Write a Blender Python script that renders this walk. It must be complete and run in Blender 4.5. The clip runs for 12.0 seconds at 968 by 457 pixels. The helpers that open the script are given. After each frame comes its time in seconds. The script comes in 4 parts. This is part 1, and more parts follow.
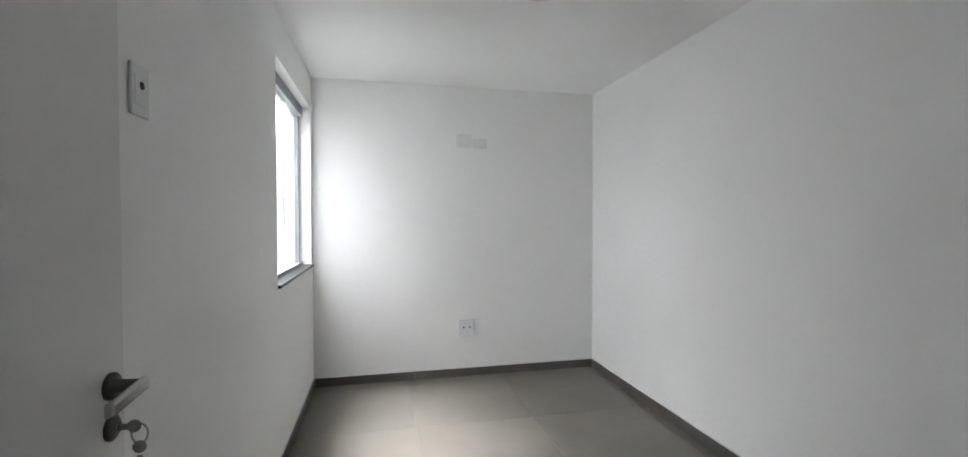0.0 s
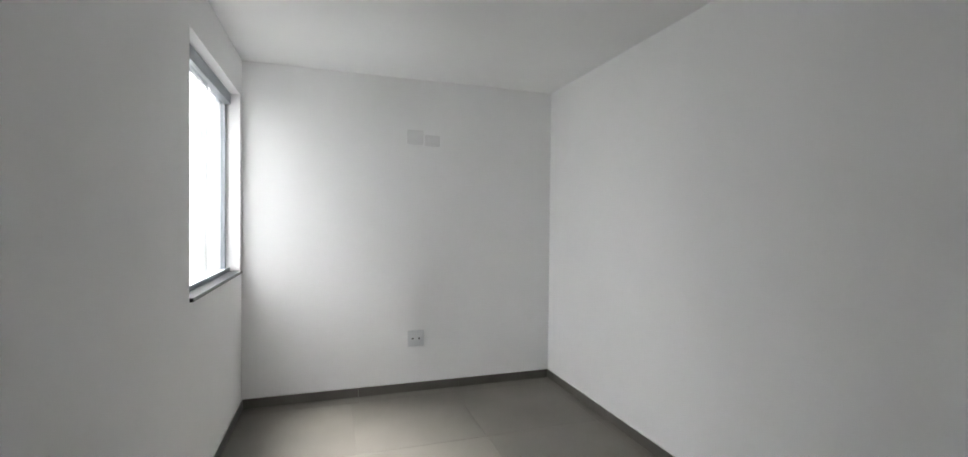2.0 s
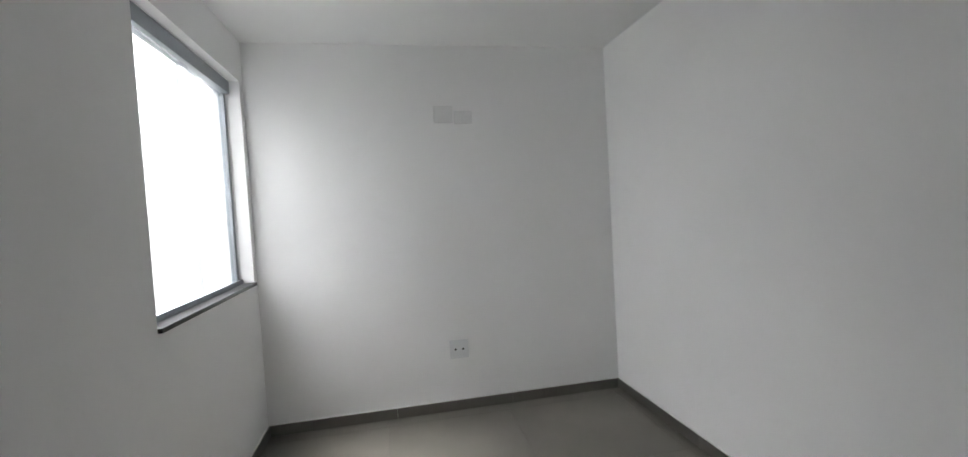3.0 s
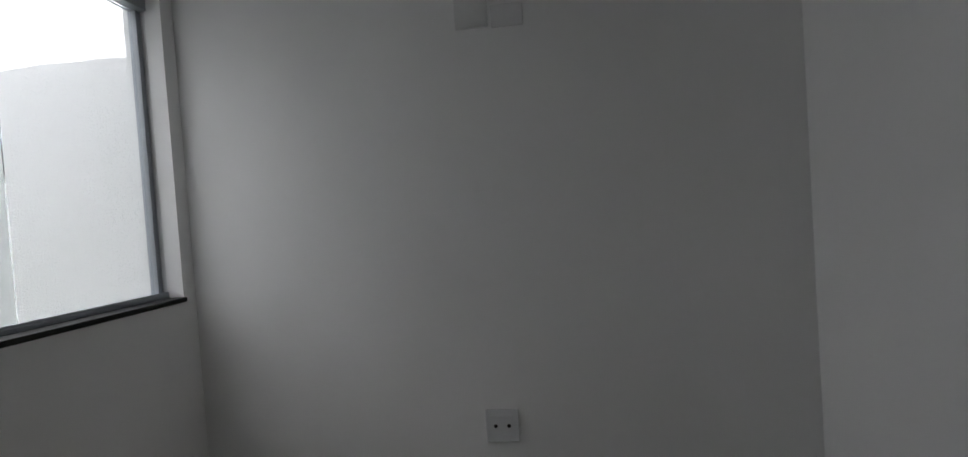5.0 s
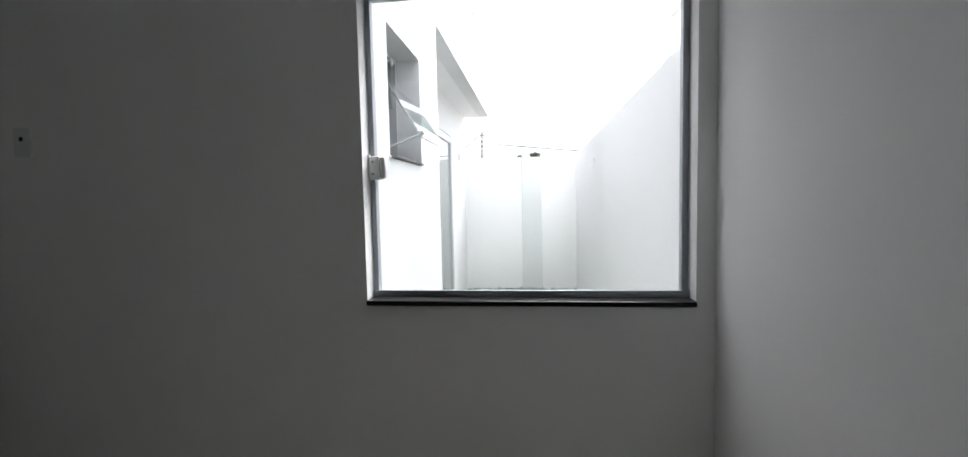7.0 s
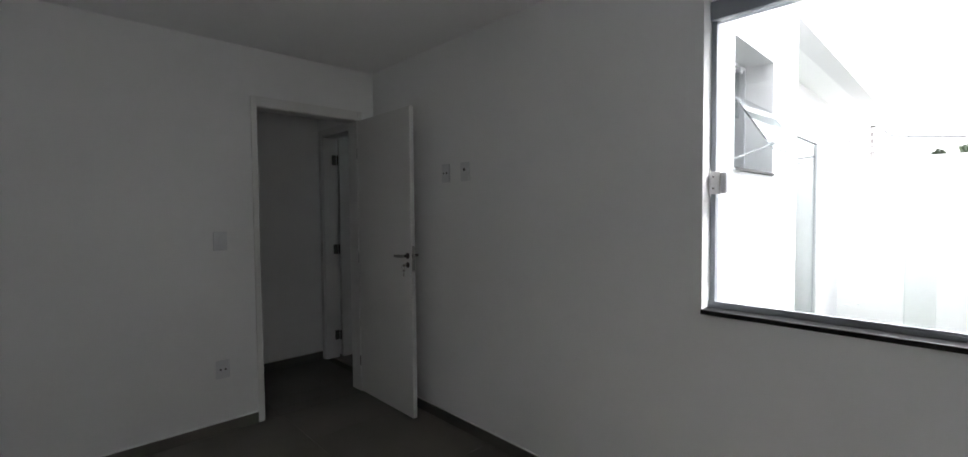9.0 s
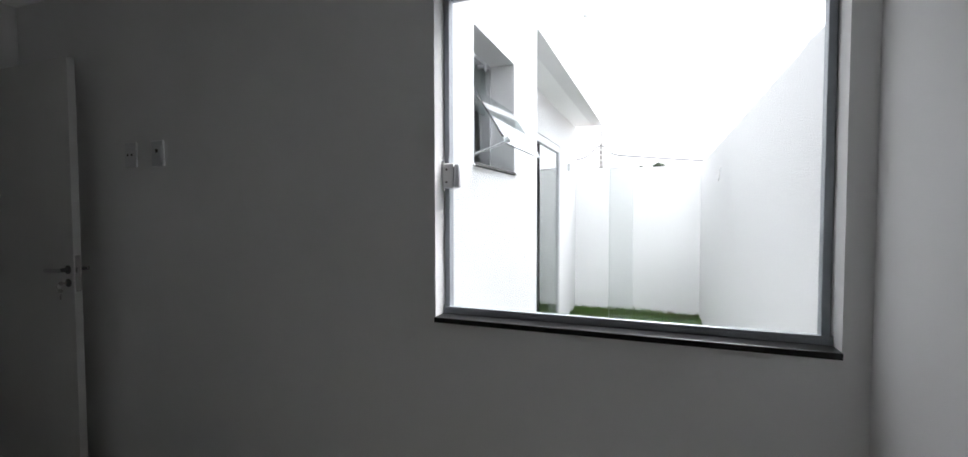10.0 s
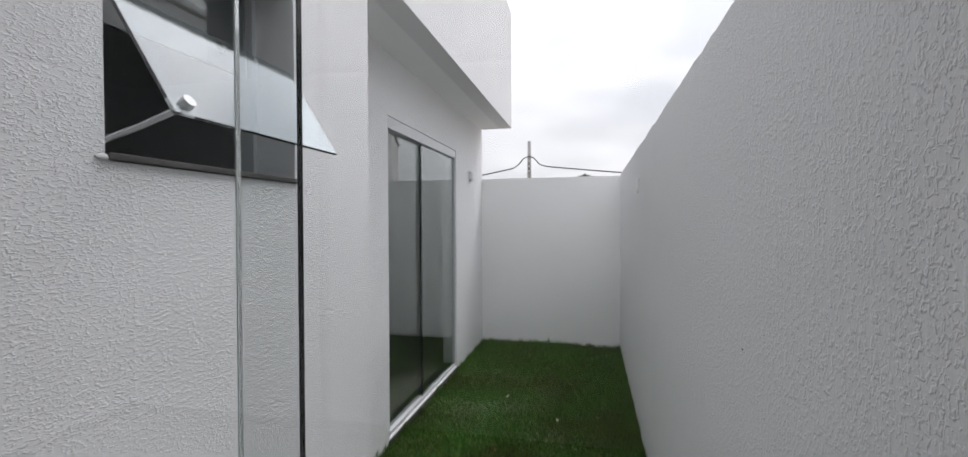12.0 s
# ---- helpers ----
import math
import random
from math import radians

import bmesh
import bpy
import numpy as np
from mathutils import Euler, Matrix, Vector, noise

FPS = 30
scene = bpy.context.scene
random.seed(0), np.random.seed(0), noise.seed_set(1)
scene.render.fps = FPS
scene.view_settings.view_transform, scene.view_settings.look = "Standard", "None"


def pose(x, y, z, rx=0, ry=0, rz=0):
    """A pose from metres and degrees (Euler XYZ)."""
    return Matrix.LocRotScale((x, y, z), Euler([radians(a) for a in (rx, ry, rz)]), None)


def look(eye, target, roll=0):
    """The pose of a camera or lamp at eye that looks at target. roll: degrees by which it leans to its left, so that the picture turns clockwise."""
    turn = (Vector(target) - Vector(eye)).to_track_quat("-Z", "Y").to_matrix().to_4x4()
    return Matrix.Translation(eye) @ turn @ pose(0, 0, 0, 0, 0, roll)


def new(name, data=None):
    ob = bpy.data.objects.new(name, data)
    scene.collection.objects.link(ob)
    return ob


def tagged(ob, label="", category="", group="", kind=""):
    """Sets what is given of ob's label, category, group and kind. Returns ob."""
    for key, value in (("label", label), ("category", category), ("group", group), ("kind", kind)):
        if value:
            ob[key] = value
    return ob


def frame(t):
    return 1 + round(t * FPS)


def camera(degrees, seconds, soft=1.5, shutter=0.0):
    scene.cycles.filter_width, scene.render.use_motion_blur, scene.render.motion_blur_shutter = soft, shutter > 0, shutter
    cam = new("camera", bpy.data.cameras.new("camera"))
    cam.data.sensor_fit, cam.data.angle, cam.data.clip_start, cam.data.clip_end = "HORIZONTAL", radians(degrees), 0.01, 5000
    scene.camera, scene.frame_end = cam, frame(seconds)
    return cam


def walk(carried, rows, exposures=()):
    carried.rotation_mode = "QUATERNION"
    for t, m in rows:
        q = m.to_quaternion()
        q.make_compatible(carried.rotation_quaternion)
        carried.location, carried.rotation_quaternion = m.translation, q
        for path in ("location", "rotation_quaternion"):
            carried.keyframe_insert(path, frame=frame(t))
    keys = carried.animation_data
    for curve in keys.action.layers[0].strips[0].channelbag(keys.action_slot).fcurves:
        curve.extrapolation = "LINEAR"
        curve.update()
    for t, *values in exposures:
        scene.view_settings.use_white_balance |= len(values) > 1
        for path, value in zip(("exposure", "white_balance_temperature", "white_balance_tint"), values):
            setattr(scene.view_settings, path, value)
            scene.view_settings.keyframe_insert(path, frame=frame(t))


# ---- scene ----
cam = camera(92.8, 12.0)
EXPOSURES = [(0, 4.25, 6350, 12), (1.0, 4.15, 6430, 11.7), (2.5, 4.1, 6430, 11.7), (3.5, 3.25, 6370, 12), (5.3, 2.1, 6340, 12.3), (6.0, 1.78, 6330, 12.3), (7.0, 2.38, 6340, 12.5), (7.7, 2.8, 6340, 13), (9.4, 3.18, 6330, 12.8), (10, 2.4, 6270, 12.8), (10.5, 1.92, 6270, 13), (11, 1.32, 6340, 13.8), (11.5, 1.1, 6380, 14.6), (12, 0.93, 6400, 15)]
PATH = [
    (0, (0.546, -0.109, 1.355), (0.978, 1.843, 1.315), -0.1),
    (0.5, (0.564, -0.064, 1.376), (1.286, 1.801, 1.333), -0.2),
    (1, (0.55, -0.038, 1.411), (1.323, 1.805, 1.488), -0.6),
    (1.5, (0.563, 0.005, 1.451), (1.311, 1.856, 1.568), -0.6),
    (2, (0.61, 0.135, 1.366), (1.238, 2.034, 1.335), 0.6),
    (2.5, (0.72, 0.343, 1.364), (1.172, 2.291, 1.324), -1.1),
    (3, (0.851, 0.673, 1.36), (1.243, 2.632, 1.285), -3.3),
    (3.5, (1.043, 1.026, 1.355), (1.436, 2.984, 1.26), -1.8),
    (3.7, (1.123, 1.165, 1.375), (1.463, 3.134, 1.282), -1.8),
    (5.3, (1.501, 2.272, 1.229), (0.966, 4.199, 1.198), -1.7),
    (5.5, (1.571, 2.469, 1.274), (0.734, 4.284, 1.211), 0.7),
    (5.7, (1.659, 2.658, 1.359), (0.479, 4.268, 1.229), 1.5),
    (6, (1.708, 2.831, 1.369), (0.127, 4.047, 1.221), -0.1),
    (6.2, (1.718, 2.951, 1.373), (-0.073, 3.828, 1.216), -1.0),
    (6.5, (1.726, 3.054, 1.376), (-0.224, 3.474, 1.222), -2.0),
    (7, (1.686, 3.172, 1.383), (-0.298, 2.95, 1.252), -1.2),
    (7.5, (1.741, 3.261, 1.394), (-0.049, 2.378, 1.257), 0.1),
    (7.7, (1.767, 3.276, 1.395), (0.006, 2.339, 1.259), 0.0),
    (9.3, (1.904, 3.253, 1.408), (0.57, 1.764, 1.337), -0.5),
    (9.5, (1.794, 3.246, 1.41), (0.249, 1.977, 1.342), -0.2),
    (10, (1.475, 3.277, 1.38), (-0.392, 2.565, 1.305), -0.1),
    (10.5, (1.117, 3.368, 1.394), (-0.821, 2.878, 1.32), -0.3),
    (11, (0.799, 3.387, 1.403), (-1.171, 3.049, 1.328), -0.2),
    (11.5, (0.474, 3.382, 1.421), (-1.507, 3.112, 1.362), -0.3),
    (12, (0.268, 3.440, 1.460), (-1.681, 2.993, 1.429), -0.2),
]
walk(cam, [(t, look(eye, target, roll)) for t, eye, target, roll in PATH], EXPOSURES)

# ---- world, sun and exposure ----
world = bpy.data.worlds.new("world")
scene.world = world
world.use_nodes = True
wn, wl = world.node_tree.nodes, world.node_tree.links
wn.clear()
w_out = wn.new("ShaderNodeOutputWorld")
w_bg = wn.new("ShaderNodeBackground")
w_sky = wn.new("ShaderNodeTexSky")
w_sky.sky_type = "NISHITA"
w_sky.sun_disc = False
w_sky.sun_elevation = radians(61)
w_sky.sun_rotation = radians(-61)
w_sky.dust_density = 4.0
w_sky.air_density = 1.5
w_hsv = wn.new("ShaderNodeHueSaturation")
w_hsv.inputs["Saturation"].default_value = 0.12
w_geo = wn.new("ShaderNodeTexCoord")
w_map = wn.new("ShaderNodeMapping")
w_map.inputs["Scale"].default_value = (1.0, 1.0, 3.2)
w_cloud = wn.new("ShaderNodeTexNoise")
w_cloud.inputs["Scale"].default_value = 2.6
w_cloud.inputs["Detail"].default_value = 5.0
w_cloud.inputs["Roughness"].default_value = 0.5
w_ramp = wn.new("ShaderNodeValToRGB")
w_ramp.color_ramp.elements[0].position = 0.34
w_ramp.color_ramp.elements[0].color = (6.2, 6.35, 6.6, 1)
w_ramp.color_ramp.elements[1].position = 0.66
w_ramp.color_ramp.elements[1].color = (9.4, 9.4, 9.4, 1)
w_mix = wn.new("ShaderNodeMix")
w_mix.data_type = "RGBA"
w_mix.inputs["Factor"].default_value = 0.93
wl.new(w_sky.outputs["Color"], w_hsv.inputs["Color"])
wl.new(w_geo.outputs["Generated"], w_map.inputs["Vector"])
wl.new(w_map.outputs["Vector"], w_cloud.inputs["Vector"])
wl.new(w_cloud.outputs["Fac"], w_ramp.inputs["Fac"])
wl.new(w_hsv.outputs["Color"], w_mix.inputs["A"])
wl.new(w_ramp.outputs["Color"], w_mix.inputs["B"])
# an overcast sky is brighter towards the zenith
w_sep = wn.new("ShaderNodeSeparateXYZ")
w_rise = wn.new("ShaderNodeMapRange")
w_rise.inputs["From Min"].default_value, w_rise.inputs["From Max"].default_value = 0.0, 1.0
w_rise.inputs["To Min"].default_value, w_rise.inputs["To Max"].default_value = 0.55, 1.65
w_mul = wn.new("ShaderNodeVectorMath")
w_mul.operation = "SCALE"
wl.new(w_geo.outputs["Generated"], w_sep.inputs["Vector"])
wl.new(w_sep.outputs["Z"], w_rise.inputs["Value"])
wl.new(w_mix.outputs["Result"], w_mul.inputs[0])
wl.new(w_rise.outputs["Result"], w_mul.inputs["Scale"])
wl.new(w_mul.outputs["Vector"], w_bg.inputs["Color"])
w_bg.inputs["Strength"].default_value = 0.1
wl.new(w_bg.outputs["Background"], w_out.inputs["Surface"])

sun_data = bpy.data.lights.new("sun", "SUN")
sun_data.energy = 1.1
sun_data.angle = radians(30)
sun_data.color = (1.0, 0.985, 0.965)
sun = new("sun", sun_data)
sun.matrix_world = look((-6.74, 4.85, 9.25), (-2.5, 2.5, 0.5))


# light bounces often between the white walls
scene.cycles.max_bounces = 16
scene.cycles.diffuse_bounces = 12


# ---- materials ----
def material(name, base, rough=0.5, metal=0.0, vary=0.0, vary_scale=2.0, bump=0.0, bump_scale=200.0,
             bump_dist=0.002, second=None, spec=0.5, rough_vary=0.0, detail=4.0, per_object=0.0):
    """A principled surface with broad tone variation, fine relief and optional second colour."""
    m = bpy.data.materials.new(name)
    m.use_nodes = True
    n, k = m.node_tree.nodes, m.node_tree.links
    b = n["Principled BSDF"]
    b.inputs["Roughness"].default_value = rough
    b.inputs["Metallic"].default_value = metal
    b.inputs["Specular IOR Level"].default_value = spec
    b.inputs["Base Color"].default_value = (*base, 1)
    tc = n.new("ShaderNodeTexCoord")
    if vary or second:
        tex = n.new("ShaderNodeTexNoise")
        tex.inputs["Scale"].default_value = vary_scale
        tex.inputs["Detail"].default_value = detail
        k.new(tc.outputs["Object"], tex.inputs["Vector"])
        mix = n.new("ShaderNodeMix")
        mix.data_type = "RGBA"
        other = second or tuple(c * (1 - vary) for c in base)
        mix.inputs["A"].default_value = (*base, 1)
        mix.inputs["B"].default_value = (*other, 1)
        ramp = n.new("ShaderNodeMapRange")
        ramp.inputs["From Min"].default_value, ramp.inputs["From Max"].default_value = 0.35, 0.65
        k.new(tex.outputs["Fac"], ramp.inputs["Value"])
        k.new(ramp.outputs["Result"], mix.inputs["Factor"])
        col = mix.outputs["Result"]
        if per_object:
            info = n.new("ShaderNodeObjectInfo")
            hv = n.new("ShaderNodeHueSaturation")
            vr = n.new("ShaderNodeMapRange")
            vr.inputs["To Min"].default_value, vr.inputs["To Max"].default_value = 1 - per_object, 1 + per_object
            k.new(info.outputs["Random"], vr.inputs["Value"])
            k.new(vr.outputs["Result"], hv.inputs["Value"])
            k.new(col, hv.inputs["Color"])
            col = hv.outputs["Color"]
        k.new(col, b.inputs["Base Color"])
        if rough_vary:
            rr = n.new("ShaderNodeMapRange")
            rr.inputs["To Min"].default_value, rr.inputs["To Max"].default_value = rough - rough_vary, rough + rough_vary
            k.new(tex.outputs["Fac"], rr.inputs["Value"])
            k.new(rr.outputs["Result"], b.inputs["Roughness"])
    if bump:
        bt = n.new("ShaderNodeTexNoise")
        bt.inputs["Scale"].default_value = bump_scale
        bt.inputs["Detail"].default_value = 3.0
        k.new(tc.outputs["Object"], bt.inputs["Vector"])
        bp = n.new("ShaderNodeBump")
        bp.inputs["Strength"].default_value = bump
        bp.inputs["Distance"].default_value = bump_dist
        k.new(bt.outputs["Fac"], bp.inputs["Height"])
        k.new(bp.outputs["Normal"], b.inputs["Normal"])
    return m


def stucco_material(name, stretch, streak=0.0, relief=0.0026, size=140.0):
    """White roller-textured exterior coating: short ridges and blobs about a centimetre across."""
    m = bpy.data.materials.new(name)
    m.use_nodes = True
    n, k = m.node_tree.nodes, m.node_tree.links
    b = n["Principled BSDF"]
    b.inputs["Roughness"].default_value = 0.75
    b.inputs["Specular IOR Level"].default_value = 0.3
    tc = n.new("ShaderNodeTexCoord")
    stain = n.new("ShaderNodeTexNoise")
    stain.inputs["Scale"].default_value = 0.9
    stain.inputs["Detail"].default_value = 6.0
    mix = n.new("ShaderNodeMix")
    mix.data_type = "RGBA"
    mix.inputs["A"].default_value = (0.76, 0.76, 0.76, 1)
    mix.inputs["B"].default_value = (0.70, 0.70, 0.705, 1)
    k.new(tc.outputs["Object"], stain.inputs["Vector"])
    k.new(stain.outputs["Fac"], mix.inputs["Factor"])
    k.new(mix.outputs["Result"], b.inputs["Base Color"])
    warp = n.new("ShaderNodeMapping")
    warp.inputs["Scale"].default_value = stretch
    k.new(tc.outputs["Object"], warp.inputs["Vector"])
    # raised, slightly drawn-out blobs with smooth ground between them
    blob = n.new("ShaderNodeTexNoise")
    blob.inputs["Scale"].default_value = size
    blob.inputs["Detail"].default_value = 1.2
    blob.inputs["Roughness"].default_value = 0.55
    blob.inputs["Distortion"].default_value = 0.7
    k.new(warp.outputs["Vector"], blob.inputs["Vector"])
    step = n.new("ShaderNodeMapRange")
    step.interpolation_type = "SMOOTHSTEP"
    step.inputs["From Min"].default_value, step.inputs["From Max"].default_value = 0.46, 0.70
    k.new(blob.outputs["Fac"], step.inputs["Value"])
    grain = n.new("ShaderNodeTexNoise")
    grain.inputs["Scale"].default_value = 210.0
    grain.inputs["Detail"].default_value = 3.0
    k.new(warp.outputs["Vector"], grain.inputs["Vector"])
    where = n.new("ShaderNodeTexNoise")
    where.inputs["Scale"].default_value = 1.7
    where.inputs["Detail"].default_value = 2.0
    k.new(tc.outputs["Object"], where.inputs["Vector"])
    amount = n.new("ShaderNodeMapRange")
    amount.inputs["From Min"].default_value, amount.inputs["From Max"].default_value = 0.3, 0.7
    amount.inputs["To Min"].default_value, amount.inputs["To Max"].default_value = 0.45, 1.0
    k.new(where.outputs["Fac"], amount.inputs["Value"])
    mul = n.new("ShaderNodeMath")
    mul.operation = "MULTIPLY"
    k.new(step.outputs["Result"], mul.inputs[0])
    k.new(amount.outputs["Result"], mul.inputs[1])
    rough = n.new("ShaderNodeMath")
    rough.operation = "MULTIPLY_ADD"
    rough.inputs[1].default_value = 0.22
    k.new(grain.outputs["Fac"], rough.inputs[0])
    k.new(mul.outputs["Value"], rough.inputs[2])
    height = rough.outputs["Value"]
    if streak:
        # roller strokes drawn downwards
        down = n.new("ShaderNodeMapping")
        down.inputs["Scale"].default_value = (1.0, 1.0, 0.09)
        k.new(tc.outputs["Object"], down.inputs["Vector"])
        lines = n.new("ShaderNodeTexNoise")
        lines.inputs["Scale"].default_value = 55.0
        lines.inputs["Detail"].default_value = 3.0
        k.new(down.outputs["Vector"], lines.inputs["Vector"])
        add = n.new("ShaderNodeMath")
        add.operation = "MULTIPLY_ADD"
        add.inputs[1].default_value = streak
        k.new(lines.outputs["Fac"], add.inputs[0])
        k.new(height, add.inputs[2])
        height = add.outputs["Value"]
    bp = n.new("ShaderNodeBump")
    bp.inputs["Strength"].default_value = 0.8
    bp.inputs["Distance"].default_value = relief
    k.new(height, bp.inputs["Height"])
    k.new(bp.outputs["Normal"], b.inputs["Normal"])
    return m


def glass_material(name, tint, rough=0.0, ior=1.5):
    m = bpy.data.materials.new(name)
    m.use_nodes = True
    b = m.node_tree.nodes["Principled BSDF"]
    b.inputs["Base Color"].default_value = (*tint, 1)
    b.inputs["Transmission Weight"].default_value = 1.0
    b.inputs["Roughness"].default_value = rough
    b.inputs["IOR"].default_value = ior
    return m


M_WALL = material("interior_white_paint", (0.88, 0.88, 0.88), 0.62, vary=0.035, vary_scale=1.1, bump=0.12, bump_scale=140, bump_dist=0.002, spec=0.3)
M_CEIL = material("ceiling_white_paint", (0.87, 0.87, 0.87), 0.8, vary=0.04, vary_scale=0.9, bump=0.1, bump_scale=120, bump_dist=0.002, spec=0.2)
M_STUCCO = stucco_material("stucco_white", (0.72, 1.0, 1.45))
M_STUCCO_V = stucco_material("boundary_stucco_white", (1.1, 1.0, 0.9), 0.6, 0.0038, 122.0)
M_SMOOTH = material("smooth_exterior_paint", (0.89, 0.89, 0.885), 0.7, vary=0.06, vary_scale=0.8, bump=0.2, bump_scale=80, bump_dist=0.003, spec=0.3)
M_TILE = material("grey_porcelain_tile", (0.168, 0.157, 0.136), 0.42, vary=0.16, vary_scale=1.6, bump=0.03, bump_scale=60, bump_dist=0.001, rough_vary=0.08, per_object=0.012, detail=7)
M_GROUT = material("grey_grout", (0.165, 0.154, 0.134), 0.85, vary=0.2, vary_scale=9, bump=0.2, bump_scale=300)
M_BASE = material("grey_baseboard_tile", (0.142, 0.132, 0.118), 0.4, vary=0.15, vary_scale=3.0, bump=0.03, bump_scale=90, per_object=0.02)
M_BEAD = material("white_caulk_bead", (0.78, 0.77, 0.75), 0.6, vary=0.1, vary_scale=15)
M_GRANITE = material("black_granite", (0.006, 0.006, 0.0065), 0.28, spec=0.25, second=(0.016, 0.016, 0.017), vary_scale=110, bump=0.03, bump_scale=160, detail=8)
M_BATHWALL = material("grey_bathroom_tile", (0.74, 0.74, 0.74), 0.35, vary=0.12, vary_scale=2.0, bump=0.03, bump_scale=60)
M_STONE = material("grey_stone_sill", (0.30, 0.28, 0.27), 0.55, second=(0.20, 0.185, 0.18), vary_scale=35, bump=0.15, bump_scale=150)
M_BATHSILL = material("dark_grey_stone_sill", (0.065, 0.061, 0.058), 0.6, second=(0.04, 0.038, 0.036), vary_scale=45, bump=0.2, bump_scale=150)
M_ALU = material("satin_grey_aluminium", (0.33, 0.355, 0.385), 0.42, metal=0.2, vary=0.08, vary_scale=6, bump=0.02, bump_scale=400)
M_ALU_W = material("white_aluminium", (0.56, 0.57, 0.585), 0.35, metal=0.1, vary=0.06, vary_scale=7)
M_GLASS = glass_material("clear_glass", (0.89, 0.91, 0.907))
M_EDGE = material("pale_glass_edge", (0.62, 0.70, 0.68), 0.25, vary=0.1, vary_scale=30)
M_REFLECT = glass_material("reflective_tempered_glass", (0.80, 0.90, 0.93), 0.01, 2.05)
M_SLIDE = glass_material("tinted_door_glass", (0.84, 0.92, 0.90), 0.0, 1.75)
M_DOOR = material("white_door_lacquer", (0.77, 0.765, 0.75), 0.45, vary=0.03, vary_scale=2.5, bump=0.05, bump_scale=70, bump_dist=0.001)
M_CHROME = material("satin_chrome", (0.60, 0.59, 0.58), 0.2, metal=1.0, vary=0.1, vary_scale=30)
M_DARKMETAL = material("tarnished_steel", (0.17, 0.16, 0.155), 0.4, metal=0.9, vary=0.25, vary_scale=40)
M_PLASTIC = material("white_plastic", (0.72, 0.73, 0.745), 0.32, vary=0.03, vary_scale=20)
M_COVER = material("grey_white_plastic", (0.77, 0.77, 0.77), 0.45, vary=0.04, vary_scale=18)
M_HOLE = material("dark_plastic", (0.02, 0.02, 0.02), 0.6, vary=0.3, vary_scale=50)
M_SHADE = material("opal_glass_shade", (0.58, 0.575, 0.585), 0.3, vary=0.03, vary_scale=10)
M_CONCRETE = material("weathered_concrete", (0.33, 0.32, 0.31), 0.85, vary=0.3, vary_scale=3, bump=0.3, bump_scale=60)
M_CABLE = material("black_cable", (0.03, 0.03, 0.032), 0.6, vary=0.2, vary_scale=8)
M_BARK = material("bark", (0.12, 0.09, 0.07), 0.9, vary=0.3, vary_scale=8, bump=0.4, bump_scale=30)
M_LEAF = material("tree_leaf", (0.07, 0.10, 0.055), 0.6, vary=0.35, vary_scale=1.5)
M_SOIL = material("earth_ground", (0.17, 0.13, 0.10), 0.95, vary=0.35, vary_scale=1.2, bump=0.4, bump_scale=25)
M_TURF = material("turf_ground", (0.030, 0.060, 0.018), 0.95, second=(0.055, 0.062, 0.025), vary_scale=3.5, bump=0.6, bump_scale=70, bump_dist=0.01)
M_DRY = material("dry_leaf", (0.42, 0.38, 0.26), 0.7, vary=0.3, vary_scale=30)
M_ROOF = material("roof_concrete", (0.36, 0.35, 0.34), 0.9, vary=0.25, vary_scale=1.0, bump=0.2, bump_scale=30)
M_KEY = material("nickel_key", (0.42, 0.40, 0.37), 0.35, metal=1.0, vary=0.2, vary_scale=60)


def blade_material():
    m = bpy.data.materials.new("grass_blade")
    m.use_nodes = True
    n, k = m.node_tree.nodes, m.node_tree.links
    b = n["Principled BSDF"]
    b.inputs["Roughness"].default_value = 0.55
    b.inputs["Specular IOR Level"].default_value = 0.25
    geo = n.new("ShaderNodeNewGeometry")
    ramp = n.new("ShaderNodeValToRGB")
    cr = ramp.color_ramp
    cr.elements[0].position, cr.elements[0].color = 0.0, (0.044, 0.142, 0.022, 1)
    cr.elements[1].position, cr.elements[1].color = 1.0, (0.14, 0.15, 0.05, 1)
    straw = cr.elements.new(0.965)
    straw.color = (0.14, 0.19, 0.05, 1)
    cr.elements[2].color = (0.30, 0.26, 0.13, 1)
    mid = cr.elements.new(0.78)
    mid.color = (0.092, 0.22, 0.038, 1)
    k.new(geo.outputs["Random Per Island"], ramp.inputs["Fac"])
    tc = n.new("ShaderNodeTexCoord")
    patch = n.new("ShaderNodeTexNoise")
    patch.inputs["Scale"].default_value = 2.1
    patch.inputs["Detail"].default_value = 4.0
    k.new(tc.outputs["Object"], patch.inputs["Vector"])
    mix = n.new("ShaderNodeMix")
    mix.data_type = "RGBA"
    mix.blend_type = "MULTIPLY"
    mix.inputs["B"].default_value = (0.92, 0.60, 0.62, 1)
    spread = n.new("ShaderNodeMapRange")
    spread.inputs["From Min"].default_value, spread.inputs["From Max"].default_value = 0.38, 0.64
    k.new(patch.outputs["Fac"], spread.inputs["Value"])
    k.new(spread.outputs["Result"], mix.inputs["Factor"])
    k.new(ramp.outputs["Color"], mix.inputs["A"])
    k.new(mix.outputs["Result"], b.inputs["Base Color"])
    return m


